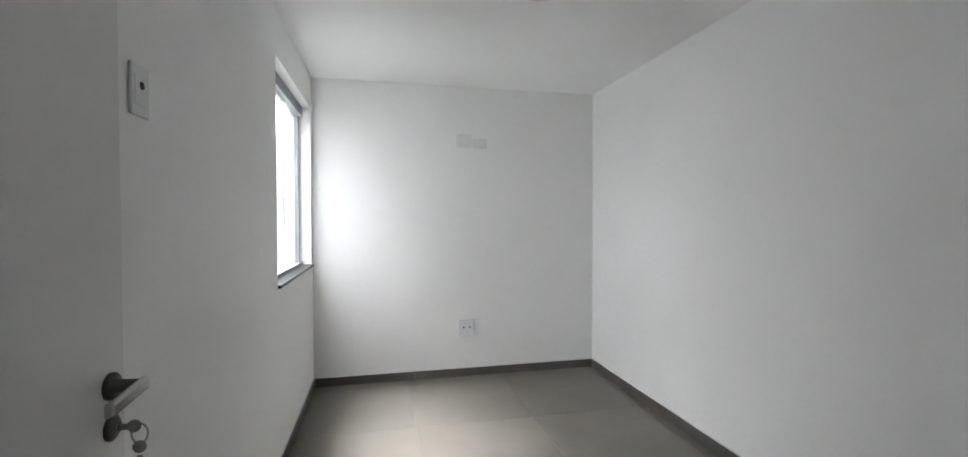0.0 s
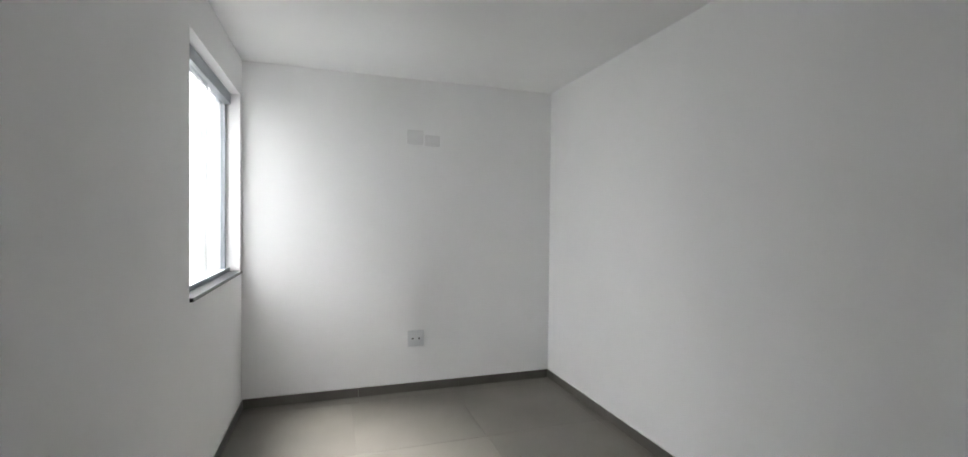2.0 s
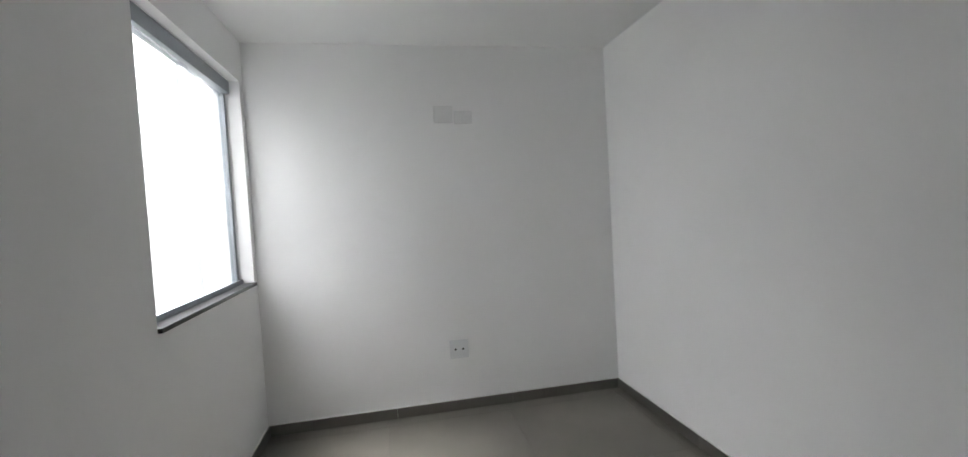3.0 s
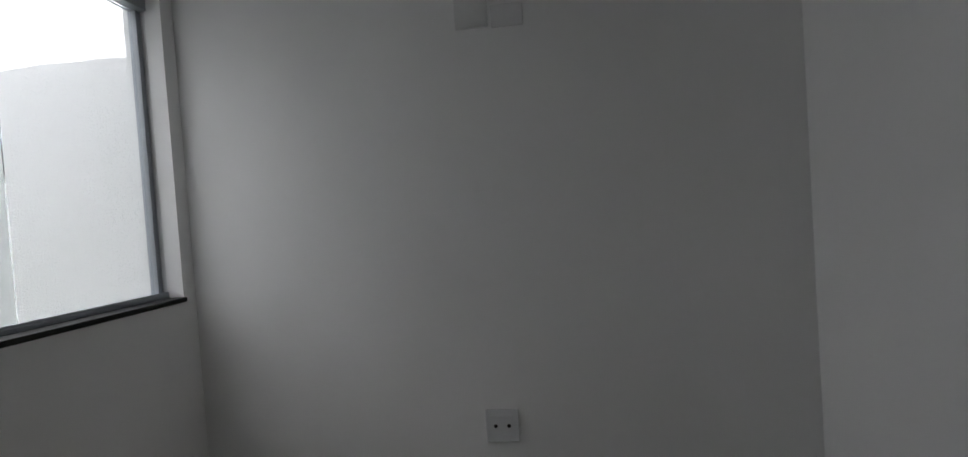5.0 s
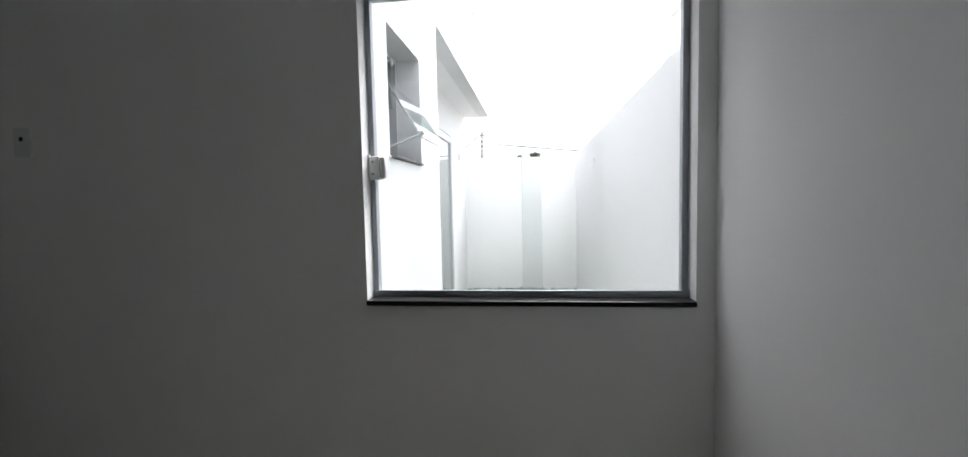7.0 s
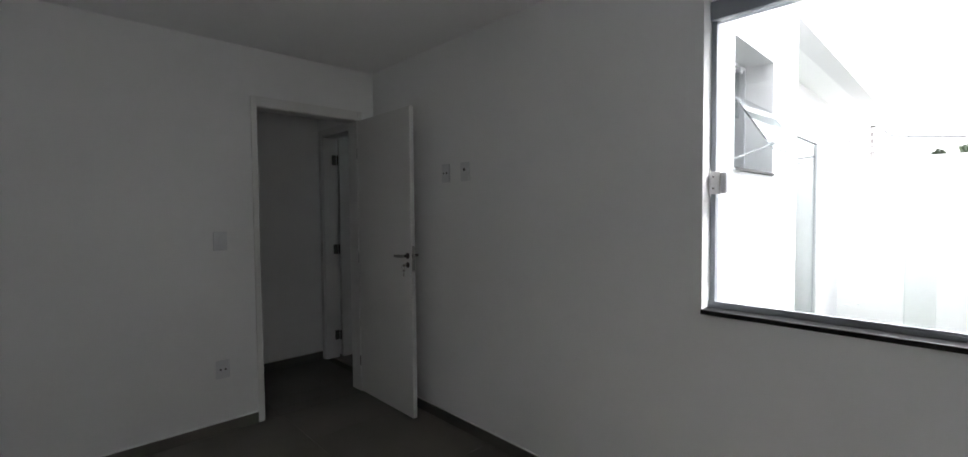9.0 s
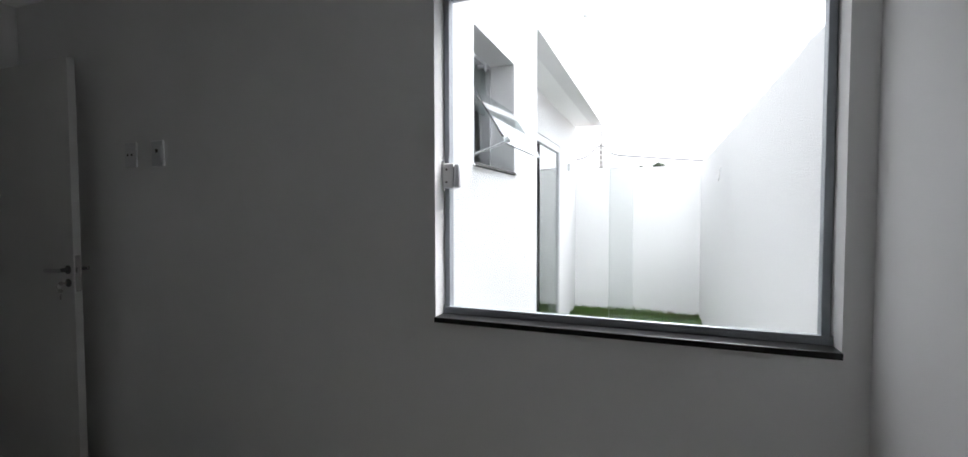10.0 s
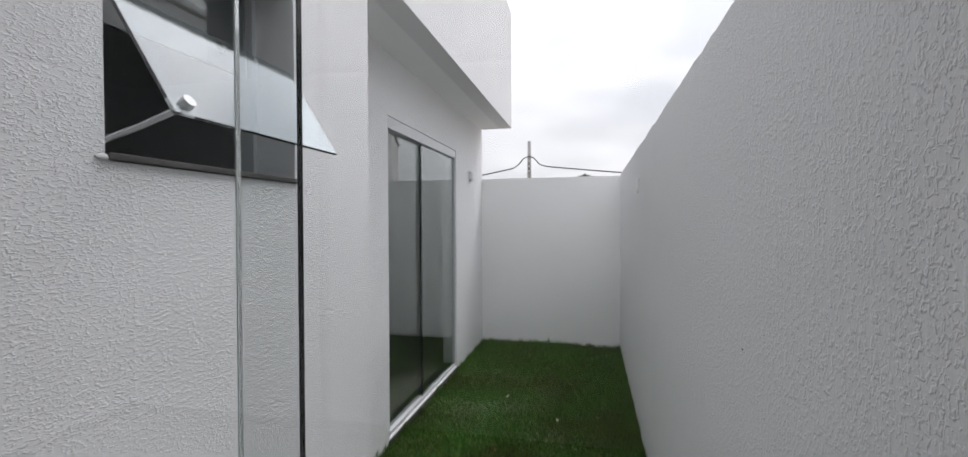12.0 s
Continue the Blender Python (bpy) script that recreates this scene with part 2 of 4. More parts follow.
M_BLADE = blade_material()


# ---- building helpers ----
def mesh_of(bm, name, mat, smooth=False):
    me = bpy.data.meshes.new(name)
    bmesh.ops.recalc_face_normals(bm, faces=bm.faces)
    bm.to_mesh(me)
    bm.free()
    me.materials.append(mat)
    if smooth:
        me.polygons.foreach_set("use_smooth", [True] * len(me.polygons))
    return me


def part(name, bm, mat, parent=None, label="", smooth=False):
    ob = new(name, mesh_of(bm, name, mat, smooth))
    if parent is not None:
        ob.parent = parent
    return tagged(ob, label)


def thing(name, place, label, category, group="", kind=""):
    """An empty at a thing's base, to parent its parts, which are built in the same axes."""
    ob = new(name)
    ob.empty_display_size = 0.1
    ob.matrix_world = Matrix.Translation(place)
    return tagged(ob, label, category, group, kind)


def box(bm, lo, hi, bevel=0.0, seg=1):
    lo, hi = Vector(lo), Vector(hi)
    made = bmesh.ops.create_cube(bm, size=1.0)["verts"]
    bmesh.ops.transform(bm, matrix=Matrix.Translation((lo + hi) / 2) @ Matrix.Diagonal((*(hi - lo), 1)), verts=made)
    if bevel:
        edges = list({e for v in made for e in v.link_edges})
        bmesh.ops.bevel(bm, geom=edges, offset=bevel, segments=seg, affect="EDGES", profile=0.5)
    return bm


def boxed(lo, hi, bevel=0.0, seg=1):
    return box(bmesh.new(), lo, hi, bevel, seg)


def rod(bm, a, b, r, r2=None, sides=12):
    a, b = Vector(a), Vector(b)
    d = b - a
    m = Matrix.Translation((a + b) / 2) @ d.to_track_quat("Z", "Y").to_matrix().to_4x4()
    bmesh.ops.create_cone(bm, cap_ends=True, segments=sides, radius1=r, radius2=r if r2 is None else r2, depth=d.length, matrix=m)
    return bm


def rodded(a, b, r, r2=None, sides=12):
    return rod(bmesh.new(), a, b, r, r2, sides)


def lathe(profile, place, axis="z", steps=32):
    """A turned shape from (radius, height) pairs."""
    bm = bmesh.new()
    rings = []
    for r, h in profile:
        ring = []
        for i in range(steps):
            a = 2 * math.pi * i / steps
            c, s = r * math.cos(a), r * math.sin(a)
            p = {"z": (c, s, h), "x": (h, c, s), "y": (c, h, s)}[axis]
            ring.append(bm.verts.new(Vector(place) + Vector(p)))
        rings.append(ring)
    for a, b in zip(rings, rings[1:]):
        for i in range(steps):
            j = (i + 1) % steps
            bm.faces.new((a[i], a[j], b[j], b[i]))
    bm.faces.new(rings[0])
    bm.faces.new(rings[-1])
    return bm


def tube(points, r, sides=8):
    """A bent rod along points."""
    bm = bmesh.new()
    pts = [Vector(p) for p in points]
    rings = []
    for i, p in enumerate(pts):
        d = (pts[min(i + 1, len(pts) - 1)] - pts[max(i - 1, 0)]).normalized()
        q = d.to_track_quat("Z", "Y").to_matrix()
        rings.append([bm.verts.new(p + q @ Vector((r * math.cos(2 * math.pi * k / sides), r * math.sin(2 * math.pi * k / sides), 0))) for k in range(sides)])
    for a, b in zip(rings, rings[1:]):
        for i in range(sides):
            j = (i + 1) % sides
            bm.faces.new((a[i], a[j], b[j], b[i]))
    bm.faces.new(rings[0])
    bm.faces.new(rings[-1])
    return bm


def panel_wall(axis, near, far, u_range, z_range, holes=(), cell=0.0, wobble=0.0, top_rough=0.0):
    """A wall between the planes axis=near and axis=far, over u and z, with rectangular holes (u0, u1, z0, z1) cut through it.
    cell and top_rough cut it finer and make its top uneven."""
    us = sorted({*u_range, *(u for h in holes for u in h[:2])})
    zs = sorted({*z_range, *(z for h in holes for z in h[2:])})
    if cell:
        fine = []
        for a, b in zip(us, us[1:]):
            n = max(1, round((b - a) / cell))
            fine += [a + (b - a) * i / n for i in range(n)]
        us = fine + [us[-1]]
    bm = bmesh.new()
    verts = {}

    def vert(i, j, side):
        if (i, j, side) not in verts:
            u, z = us[i], zs[j]
            w = near if side == 0 else far
            if top_rough and j == len(zs) - 1:
                z += top_rough * (noise.noise(Vector((u * 3.1, 4.7, w))) + 0.7 * noise.noise(Vector((u * 14.0, 1.3, w * 0.2))))
            if wobble:
                w += wobble * noise.noise(Vector((u * 1.3, z * 1.1, 9.0 + side)))
            verts[i, j, side] = bm.verts.new((w, u, z) if axis == "x" else (u, w, z))
        return verts[i, j, side]

    def solid(i, j):
        if not (0 <= i < len(us) - 1 and 0 <= j < len(zs) - 1):
            return False
        u, z = (us[i] + us[i + 1]) / 2, (zs[j] + zs[j + 1]) / 2
        return not any(h[0] < u < h[1] and h[2] < z < h[3] for h in holes)

    for i in range(len(us) - 1):
        for j in range(len(zs) - 1):
            if not solid(i, j):
                continue
            for side in (0, 1):
                bm.faces.new([vert(i, j, side), vert(i + 1, j, side), vert(i + 1, j + 1, side), vert(i, j + 1, side)])
            for di, dj, a, b in ((-1, 0, (i, j), (i, j + 1)), (1, 0, (i + 1, j), (i + 1, j + 1)), (0, -1, (i, j), (i + 1, j)), (0, 1, (i, j + 1), (i + 1, j + 1))):
                if not solid(i + di, j + dj):
                    bm.faces.new([vert(*a, 0), vert(*b, 0), vert(*b, 1), vert(*a, 1)])
    return bm


def structure(name, bm, mat, label="", category="wall"):
    return tagged(part(name, bm, mat, None, label), "", category, "", "structure")


# ---- plan, in metres ----
ROOM_W, ROOM_L, ROOM_H = 2.43, 3.80, 2.488
WIN = (2.528, 3.735, 0.983, 2.232)          # bedroom window: y0, y1, z0, z1
DOOR_X0, DOOR_X1, DOOR_H = 0.130, 0.888, 2.127
HALL_Y0, HALL_Y1 = -1.005, -0.13
OUT_X = -0.168                               # outer face of the window wall
HOUSE_Y, RECESS_Y, END_X = 2.488, 2.095, -5.505
BATH = (-1.09, -0.473, 1.586, 2.22)           # bathroom window: x0, x1, z0, z1
SLIDE = (-4.31, -2.665, -0.04, 2.19)         # sliding door: x0, x1, z0, z1
GROUND_Z, SOFFIT_Z, PARAPET_Z, FENCE_Z = -0.09, 2.62, 4.05, 2.0

# ---- bedroom and hall shell ----
structure("wall_window", panel_wall("x", 0.0, -0.07, (-0.13, ROOM_L), (0, ROOM_H), [WIN]), M_WALL, "smooth white plastered bedroom wall around the window")
structure("wall_window_outer", panel_wall("x", -0.07, OUT_X, (HOUSE_Y - 0.15, ROOM_L + 0.15), (GROUND_Z - 0.2, 3.2), [WIN]), M_STUCCO, "white textured outer wall around the bedroom window")
structure("wall_far", panel_wall("y", ROOM_L, ROOM_L + 0.15, (-0.07, ROOM_W + 0.15), (0, 3.2)), M_WALL, "smooth white plastered bedroom end wall")
structure("wall_right", panel_wall("x", ROOM_W, ROOM_W + 0.15, (-0.13, ROOM_L), (0, ROOM_H)), M_WALL, "plain smooth white plastered bedroom wall")
structure("wall_door", panel_wall("y", 0.0, HALL_Y1, (0.0, ROOM_W), (0, ROOM_H), [(DOOR_X0, DOOR_X1, 0, DOOR_H)]), M_WALL, "white plastered wall with the bedroom doorway")
structure("ceiling", boxed((-0.07, HALL_Y0 - 0.12, ROOM_H), (3.2, ROOM_L, ROOM_H + 0.12)), M_CEIL, "flat white painted ceiling", "ceiling")
structure("roof_slab", boxed((OUT_X, HALL_Y0 - 0.12, 2.66), (3.2, ROOM_L + 0.15, 2.78)), M_ROOF, "flat grey concrete roof slab", "roof")
structure("hall_wall_back", panel_wall("y", HALL_Y0, HALL_Y0 - 0.12, (-1.40, 3.2), (0, ROOM_H)), M_WALL, "white plastered wall of the dim hallway")
structure("hall_wall_end", panel_wall("x", 0.0, -0.13, (HALL_Y0, HALL_Y1), (0, ROOM_H), [(-0.95, -0.20, 0, DOOR_H)]), M_WALL, "white plastered hallway end wall with a doorway")
structure("hall_wall_close", panel_wall("x", 3.0, 3.12, (HALL_Y0, HALL_Y1), (0, ROOM_H)), M_WALL, "plain white wall closing the hallway")
structure("hall_wall_side", panel_wall("y", -0.13, -0.01, (ROOM_W, 3.0), (0, ROOM_H)), M_WALL, "plain white wall of the hallway")

# ---- courtyard shell ----
structure("house_wall_near", panel_wall("y", HOUSE_Y, HOUSE_Y - 0.22, (-1.61, OUT_X), (GROUND_Z - 0.2, PARAPET_Z), [BATH]), M_STUCCO, "white textured house wall with a small window")
structure("house_wall_upper", panel_wall("y", HOUSE_Y, HOUSE_Y - 0.15, (-5.44, -1.61), (SOFFIT_Z, PARAPET_Z)), M_STUCCO, "white textured fascia above the overhang")
structure("house_wall_return", panel_wall("x", -1.61, -1.505, (RECESS_Y - 0.15, HOUSE_Y - 0.221), (GROUND_Z - 0.2, SOFFIT_Z)), M_SMOOTH, "white wall return beside the sliding door")
structure("house_soffit", boxed((-5.44, RECESS_Y - 0.15, SOFFIT_Z), (-1.61, HOUSE_Y - 0.151, SOFFIT_Z + 0.15)), M_SMOOTH, "smooth white soffit over the sliding door", "soffit")
structure("bath_roof", boxed((-1.609, RECESS_Y - 0.15, SOFFIT_Z + 0.002), (OUT_X, HOUSE_Y - 0.222, SOFFIT_Z + 0.15)), M_ROOF, "flat grey concrete roof over the bathroom", "roof")
structure("house_wall_recess", panel_wall("y", RECESS_Y, RECESS_Y - 0.15, (END_X, -1.61), (GROUND_Z - 0.2, SOFFIT_Z), [SLIDE]), M_STUCCO, "white textured house wall with a sliding glass door")
structure("house_roof", boxed((END_X, -1.4, 3.2), (-1.9, HOUSE_Y - 0.15, 3.35)), M_ROOF, "flat grey concrete house roof", "roof")
structure("house_gable", panel_wall("x", -5.44, -5.29, (RECESS_Y - 0.15, HOUSE_Y - 0.15), (SOFFIT_Z + 0.15, PARAPET_Z)), M_SMOOTH, "white end of the fascia box")
structure("end_wall", panel_wall("x", END_X, END_X - 0.14, (1.2, ROOM_L), (GROUND_Z - 0.2, FENCE_Z), cell=0.06, top_rough=0.006), M_SMOOTH, "white painted yard wall at the lawn's end")
structure("boundary_wall", panel_wall("y", ROOM_L, ROOM_L + 0.14, (END_X - 0.14, OUT_X), (GROUND_Z - 0.2, FENCE_Z + 0.018), cell=0.05, top_rough=0.012), M_STUCCO_V, "long white textured boundary wall with an uneven top")

# lumpy plaster seam where the house wall meets the window wall
seam = bmesh.new()
SEAM_N, SEAM_M = 150, 6
seam_rows = []
for i in range(SEAM_N + 1):
    z = GROUND_Z + 0.02 + (3.15 - GROUND_Z) * i / SEAM_N
    mid = OUT_X - 0.032 + 0.006 * noise.noise(Vector((z * 2.0, 0.3, 7.0)))
    row = []
    for j in range(SEAM_M + 1):
        f = j / SEAM_M * 2 - 1
        high = 0.006 * (1 - f * f) * (1 + 0.9 * noise.noise(Vector((z * 9.0, f, 2.0))) + 0.5 * noise.noise(Vector((z * 33.0, f * 3.0, 5.0))))
        row.append(seam.verts.new((mid + 0.016 * f, HOUSE_Y - 0.0015 + max(0.0, high), z)))
    seam_rows.append(row)
for p, q in zip(seam_rows, seam_rows[1:]):
    for j in range(SEAM_M):
        seam.faces.new((p[j], p[j + 1], q[j + 1], q[j]))
seam_ob = structure("plaster_seam", seam, M_STUCCO, "lumpy white plaster seam in the wall corner", "seam")
seam_ob.data.polygons.foreach_set("use_smooth", [True] * len(seam_ob.data.polygons))

# rooms behind the small window and the sliding door
structure("bath_wall_side", panel_wall("x", -1.505, -1.40, (HALL_Y0, HOUSE_Y - 0.22), (0, ROOM_H)), M_BATHWALL, "plain white tiled bathroom wall seen through the small window")
structure("bath_wall_near", panel_wall("x", -0.17, -0.10, (-0.12, HOUSE_Y - 0.22), (0, ROOM_H)), M_BATHWALL, "plain white tiled bathroom wall beside the bedroom")
structure("bath_floor", boxed((-1.505, HALL_Y0, -0.12), (-0.10, HOUSE_Y - 0.22, -0.002)), M_TILE, "grey bathroom floor", "floor")
structure("bath_ceiling", boxed((-1.505, HALL_Y0 - 0.12, ROOM_H), (-0.10, RECESS_Y - 0.16, ROOM_H + 0.1)), M_CEIL, "white bathroom ceiling", "ceiling")
structure("bath_ceiling_edge", boxed((-1.40, RECESS_Y - 0.155, ROOM_H), (-0.17, HOUSE_Y - 0.222, ROOM_H + 0.1)), M_CEIL, "white bathroom ceiling by the window", "ceiling")
structure("living_wall_back", panel_wall("y", -1.25, -1.40, (END_X, -1.87), (0, SOFFIT_Z)), M_WALL, "white back wall of the room behind the sliding door")
structure("living_wall_left", panel_wall("x", -1.87, -1.99, (-1.25, RECESS_Y - 0.15), (0, SOFFIT_Z)), M_WALL, "white side wall of the room behind the sliding door")
structure("living_wall_end", panel_wall("x", END_X + 0.15, END_X, (-1.25, RECESS_Y - 0.15), (GROUND_Z - 0.2, SOFFIT_Z)), M_WALL, "white end wall of the room behind the sliding door")
structure("living_floor", boxed((END_X + 0.15, -1.25, -0.14), (-1.99, RECESS_Y - 0.15, -0.03)), M_TILE, "grey tiled floor behind the sliding door", "floor")
structure("living_ceiling", boxed((END_X, -1.40, SOFFIT_Z), (-1.87, RECESS_Y - 0.16, SOFFIT_Z + 0.1)), M_CEIL, "flat white ceiling behind the sliding door", "ceiling")

# ---- ground ----
ground = structure("ground", boxed((-1500, -1500, -0.6), (1500, 1500, GROUND_Z - 0.15)), M_SOIL, "bare earth ground round the houses", "ground")
turf_bm = bmesh.new()
NX, NY = 90, 30
grid = []
for i in range(NX + 1):
    row = []
    for j in range(NY + 1):
        x = END_X + (OUT_X - END_X) * i / NX
        y = RECESS_Y + (ROOM_L - RECESS_Y) * j / NY
        row.append(turf_bm.verts.new((x, y, GROUND_Z + 0.018 * noise.noise(Vector((x * 2.2, y * 2.2, 0))) + 0.006 * noise.noise(Vector((x * 11, y * 11, 3))))))
    grid.append(row)
for i in range(NX):
    for j in range(NY):
        turf_bm.faces.new((grid[i][j], grid[i + 1][j], grid[i + 1][j + 1], grid[i][j + 1]))
turf = structure("lawn_ground", turf_bm, M_TURF, "dark soil and turf under the lawn", "ground")


def grass_blades(name, count, x0, x1, y0, y1, seed):
    """Many bent blades joined into one mesh."""
    rng = np.random.default_rng(seed)
    x, y = rng.uniform(x0, x1, count), rng.uniform(y0, y1, count)
    keep = ~((x > -1.615) & (y < HOUSE_Y + 0.01))
    x, y = x[keep], y[keep]
    n = len(x)
    edge = np.minimum(np.minimum(y - y0, y1 - y), x - x0)
    clump = 0.5 + 0.5 * np.sin(x * 31.0 + 2.0 * np.sin(y * 23.0)) * np.sin(y * 29.0 + 2.0 * np.sin(x * 19.0))
    tuft = np.clip(np.sin(x * 17.0) + np.sin(x * 41.0 + 1.0) + np.sin(y * 37.0), 0, 3)
    h = rng.uniform(0.018, 0.045, n) * (0.75 + 0.5 * clump) * (1 + 0.5 * (edge < 0.035) * tuft)
    w = rng.uniform(0.0018, 0.0036, n)
    a, lean = rng.uniform(0, 2 * np.pi, n), rng.uniform(0.1, 0.9, n) * h
    la = rng.uniform(0, 2 * np.pi, n)
    z = GROUND_Z + 0.018 * np.sin(x * 2.1) * np.cos(y * 2.3) * 0.4
    dx, dy = np.cos(a) * w, np.sin(a) * w
    lx, ly = np.cos(la) * lean, np.sin(la) * lean
    co = np.empty((n, 5, 3))
    co[:, 0] = np.stack([x - dx, y - dy, z - 0.012], 1)
    co[:, 1] = np.stack([x + dx, y + dy, z - 0.012], 1)
    co[:, 2] = np.stack([x + dx * 0.8 + lx * 0.35, y + dy * 0.8 + ly * 0.35, z + h * 0.6], 1)
    co[:, 3] = np.stack([x - dx * 0.8 + lx * 0.35, y - dy * 0.8 + ly * 0.35, z + h * 0.6], 1)
    co[:, 4] = np.stack([x + lx, y + ly, z + h], 1)
    co[:, :, 1] = np.clip(co[:, :, 1], RECESS_Y + 0.004, ROOM_L - 0.004)
    base = (np.arange(n) * 5)[:, None]
    loops = np.concatenate([base + np.array([0, 1, 2, 3]), base + np.array([3, 2, 4])], 1).reshape(-1)
    starts = (np.arange(n)[:, None] * 7 + np.array([0, 4])).reshape(-1)
    me = bpy.data.meshes.new(name)
    me.vertices.add(n * 5)
    me.vertices.foreach_set("co", co.reshape(-1))
    me.loops.add(n * 7)
    me.loops.foreach_set("vertex_index", loops.astype(np.int32))
    me.polygons.add(n * 2)
    me.polygons.foreach_set("loop_start", starts.astype(np.int32))
    me.update(calc_edges=True)
    me.materials.append(M_BLADE)
    return new(name, me)


tagged(grass_blades("grass", 130000, END_X + 0.005, -0.9, RECESS_Y + 0.005, ROOM_L - 0.005, 5), "short dense green lawn grass with paler patches", "grass", "", "stuff")

# ---- bedroom window ----
window = thing("window_1", (-0.09, (WIN[0] + WIN[1]) / 2, WIN[2]), "grey aluminium sliding window with two closed clear panes", "window", "", "structure")
Y0, Y1, Z0, Z1 = WIN
SILL_Z = 1.003


def window_part(name, lo, hi, mat, label="", bevel=0.0, parent=None):
    """A box part in world axes under the window."""
    o = window.matrix_world.translation if parent is None else parent.matrix_world.translation
    bm = boxed(Vector(lo) - o, Vector(hi) - o, bevel, 2)
    return part(name, bm, mat, parent or window, label)


window_part("window_sill", (-0.078, Y0 + 0.001, Z0 + 0.001), (0.016, Y1 - 0.001, SILL_Z), M_GRANITE, "polished black granite sill", 0.002)
window_part("outer_sill", (OUT_X - 0.03, Y0 + 0.001, Z0 + 0.001), (-0.080, Y1 - 0.001, SILL_Z - 0.004), M_STONE, "rough grey stone outer sill", 0.003)
window_part("bottom_track", (-0.125, Y0 + 0.002, SILL_Z), (-0.060, Y1 - 0.002, SILL_Z + 0.016), M_ALU, "", 0.002)
window_part("track_lip", (-0.066, Y0 + 0.003, SILL_Z + 0.016), (-0.061, Y1 - 0.003, SILL_Z + 0.025), M_ALU)
window_part("top_rail", (-0.128, Y0 + 0.002, Z1 - 0.076), (-0.058, Y1 - 0.002, Z1 - 0.001), M_ALU, "", 0.003)
window_part("stile", (-0.114, Y0 + 0.002, SILL_Z + 0.0165), (-0.075, Y0 + 0.022, Z1 - 0.0765), M_ALU, "", 0.002)
window_part("stile", (-0.126, Y1 - 0.024, SILL_Z + 0.0165), (-0.086, Y1 - 0.002, Z1 - 0.0765), M_ALU, "", 0.002)
for lo_y, hi_y, x in ((Y0 + 0.012, 3.197, -0.084), (3.123, Y1 - 0.014, -0.104)):
    pane = window_part("pane", (x - 0.004, lo_y, SILL_Z + 0.018), (x + 0.004, hi_y, Z1 - 0.078), M_GLASS)
    pane.visible_shadow = False
window_part("edge_strip", (-0.1085, 3.1212, SILL_Z + 0.018), (-0.0995, 3.1228, Z1 - 0.078), M_EDGE, "pale polished glass edge")
# lock of the left pane
lock = window_part("lock", (-0.0995, Y0 + 0.010, 1.464), (-0.050, Y0 + 0.048, 1.554), M_COVER, "grey-white plastic window lock", 0.004)
lo = window.matrix_world.translation
window_part("lock_plate", (-0.0635, Y0 + 0.003, 1.452), (-0.054, Y0 + 0.0095, 1.566), M_COVER, "narrow lock plate on the stile", 0.002)
cap = boxed((-0.076, Y0 + 0.0485, 1.466), (-0.051, Y0 + 0.076, 1.552), 0.008, 3)
for v in cap.verts:
    # bowed outer edge
    f = (v.co.z - 1.509) / 0.043
    v.co.y -= 0.007 * f * f * max(0.0, (v.co.y - Y0 - 0.0485) / 0.0275)
    v.co -= lo
part("lock_handle", cap, M_PLASTIC, lock, "rounded white lock handle", True)
for z in (1.486, 1.532):
    part("screw", rodded(Vector((-0.0502, Y0 + 0.022, z)) - lo, Vector((-0.0475, Y0 + 0.022, z)) - lo, 0.004), M_DARKMETAL, lock)

# ---- bedroom door ----
door = thing("door_1", (DOOR_X0 + 0.02, 0.0, 0.0), "white lacquered flush door standing open into the bedroom", "door", "", "structure")
DO = door.matrix_world.translation


def door_box(name, lo, hi, mat, label="", bevel=0.0, parent=None):
    return part(name, boxed(Vector(lo) - DO, Vector(hi) - DO, bevel, 2), mat, parent or door, label)


# lining and casings on both faces of the wall
door_box("lining", (DOOR_X0 + 0.001, -0.129, 0.001), (DOOR_X0 + 0.022, -0.001, DOOR_H - 0.022), M_DOOR)
door_box("lining", (DOOR_X1 - 0.022, -0.129, 0.001), (DOOR_X1 - 0.001, -0.001, DOOR_H - 0.022), M_DOOR)
door_box("lining", (DOOR_X0 + 0.001, -0.129, DOOR_H - 0.0215), (DOOR_X1 - 0.001, -0.001, DOOR_H - 0.001), M_DOOR)
for y0, y1 in ((0.001, 0.013), (-0.143, -0.131)):
    door_box("casing", (DOOR_X0 - 0.021, y0, 0.001), (DOOR_X0 + 0.012, y1, DOOR_H + 0.048), M_DOOR, "", 0.003)
    door_box("casing", (DOOR_X1 - 0.012, y0, 0.001), (DOOR_X1 + 0.021, y1, DOOR_H + 0.048), M_DOOR, "", 0.003)
    door_box("casing", (DOOR_X0 + 0.0125, y0, DOOR_H - 0.018), (DOOR_X1 - 0.0125, y1, DOOR_H + 0.048), M_DOOR, "", 0.003)
leaf = door_box("leaf", (0.118, 0.022, 0.010), (0.150, 0.714, 2.100), M_DOOR, "white flush door leaf", 0.002)
for z in (0.25, 1.05, 1.85):
    part("hinge", rodded(Vector((0.158, 0.017, z - 0.04)) - DO, Vector((0.158, 0.017, z + 0.04)) - DO, 0.004), M_CHROME, door)
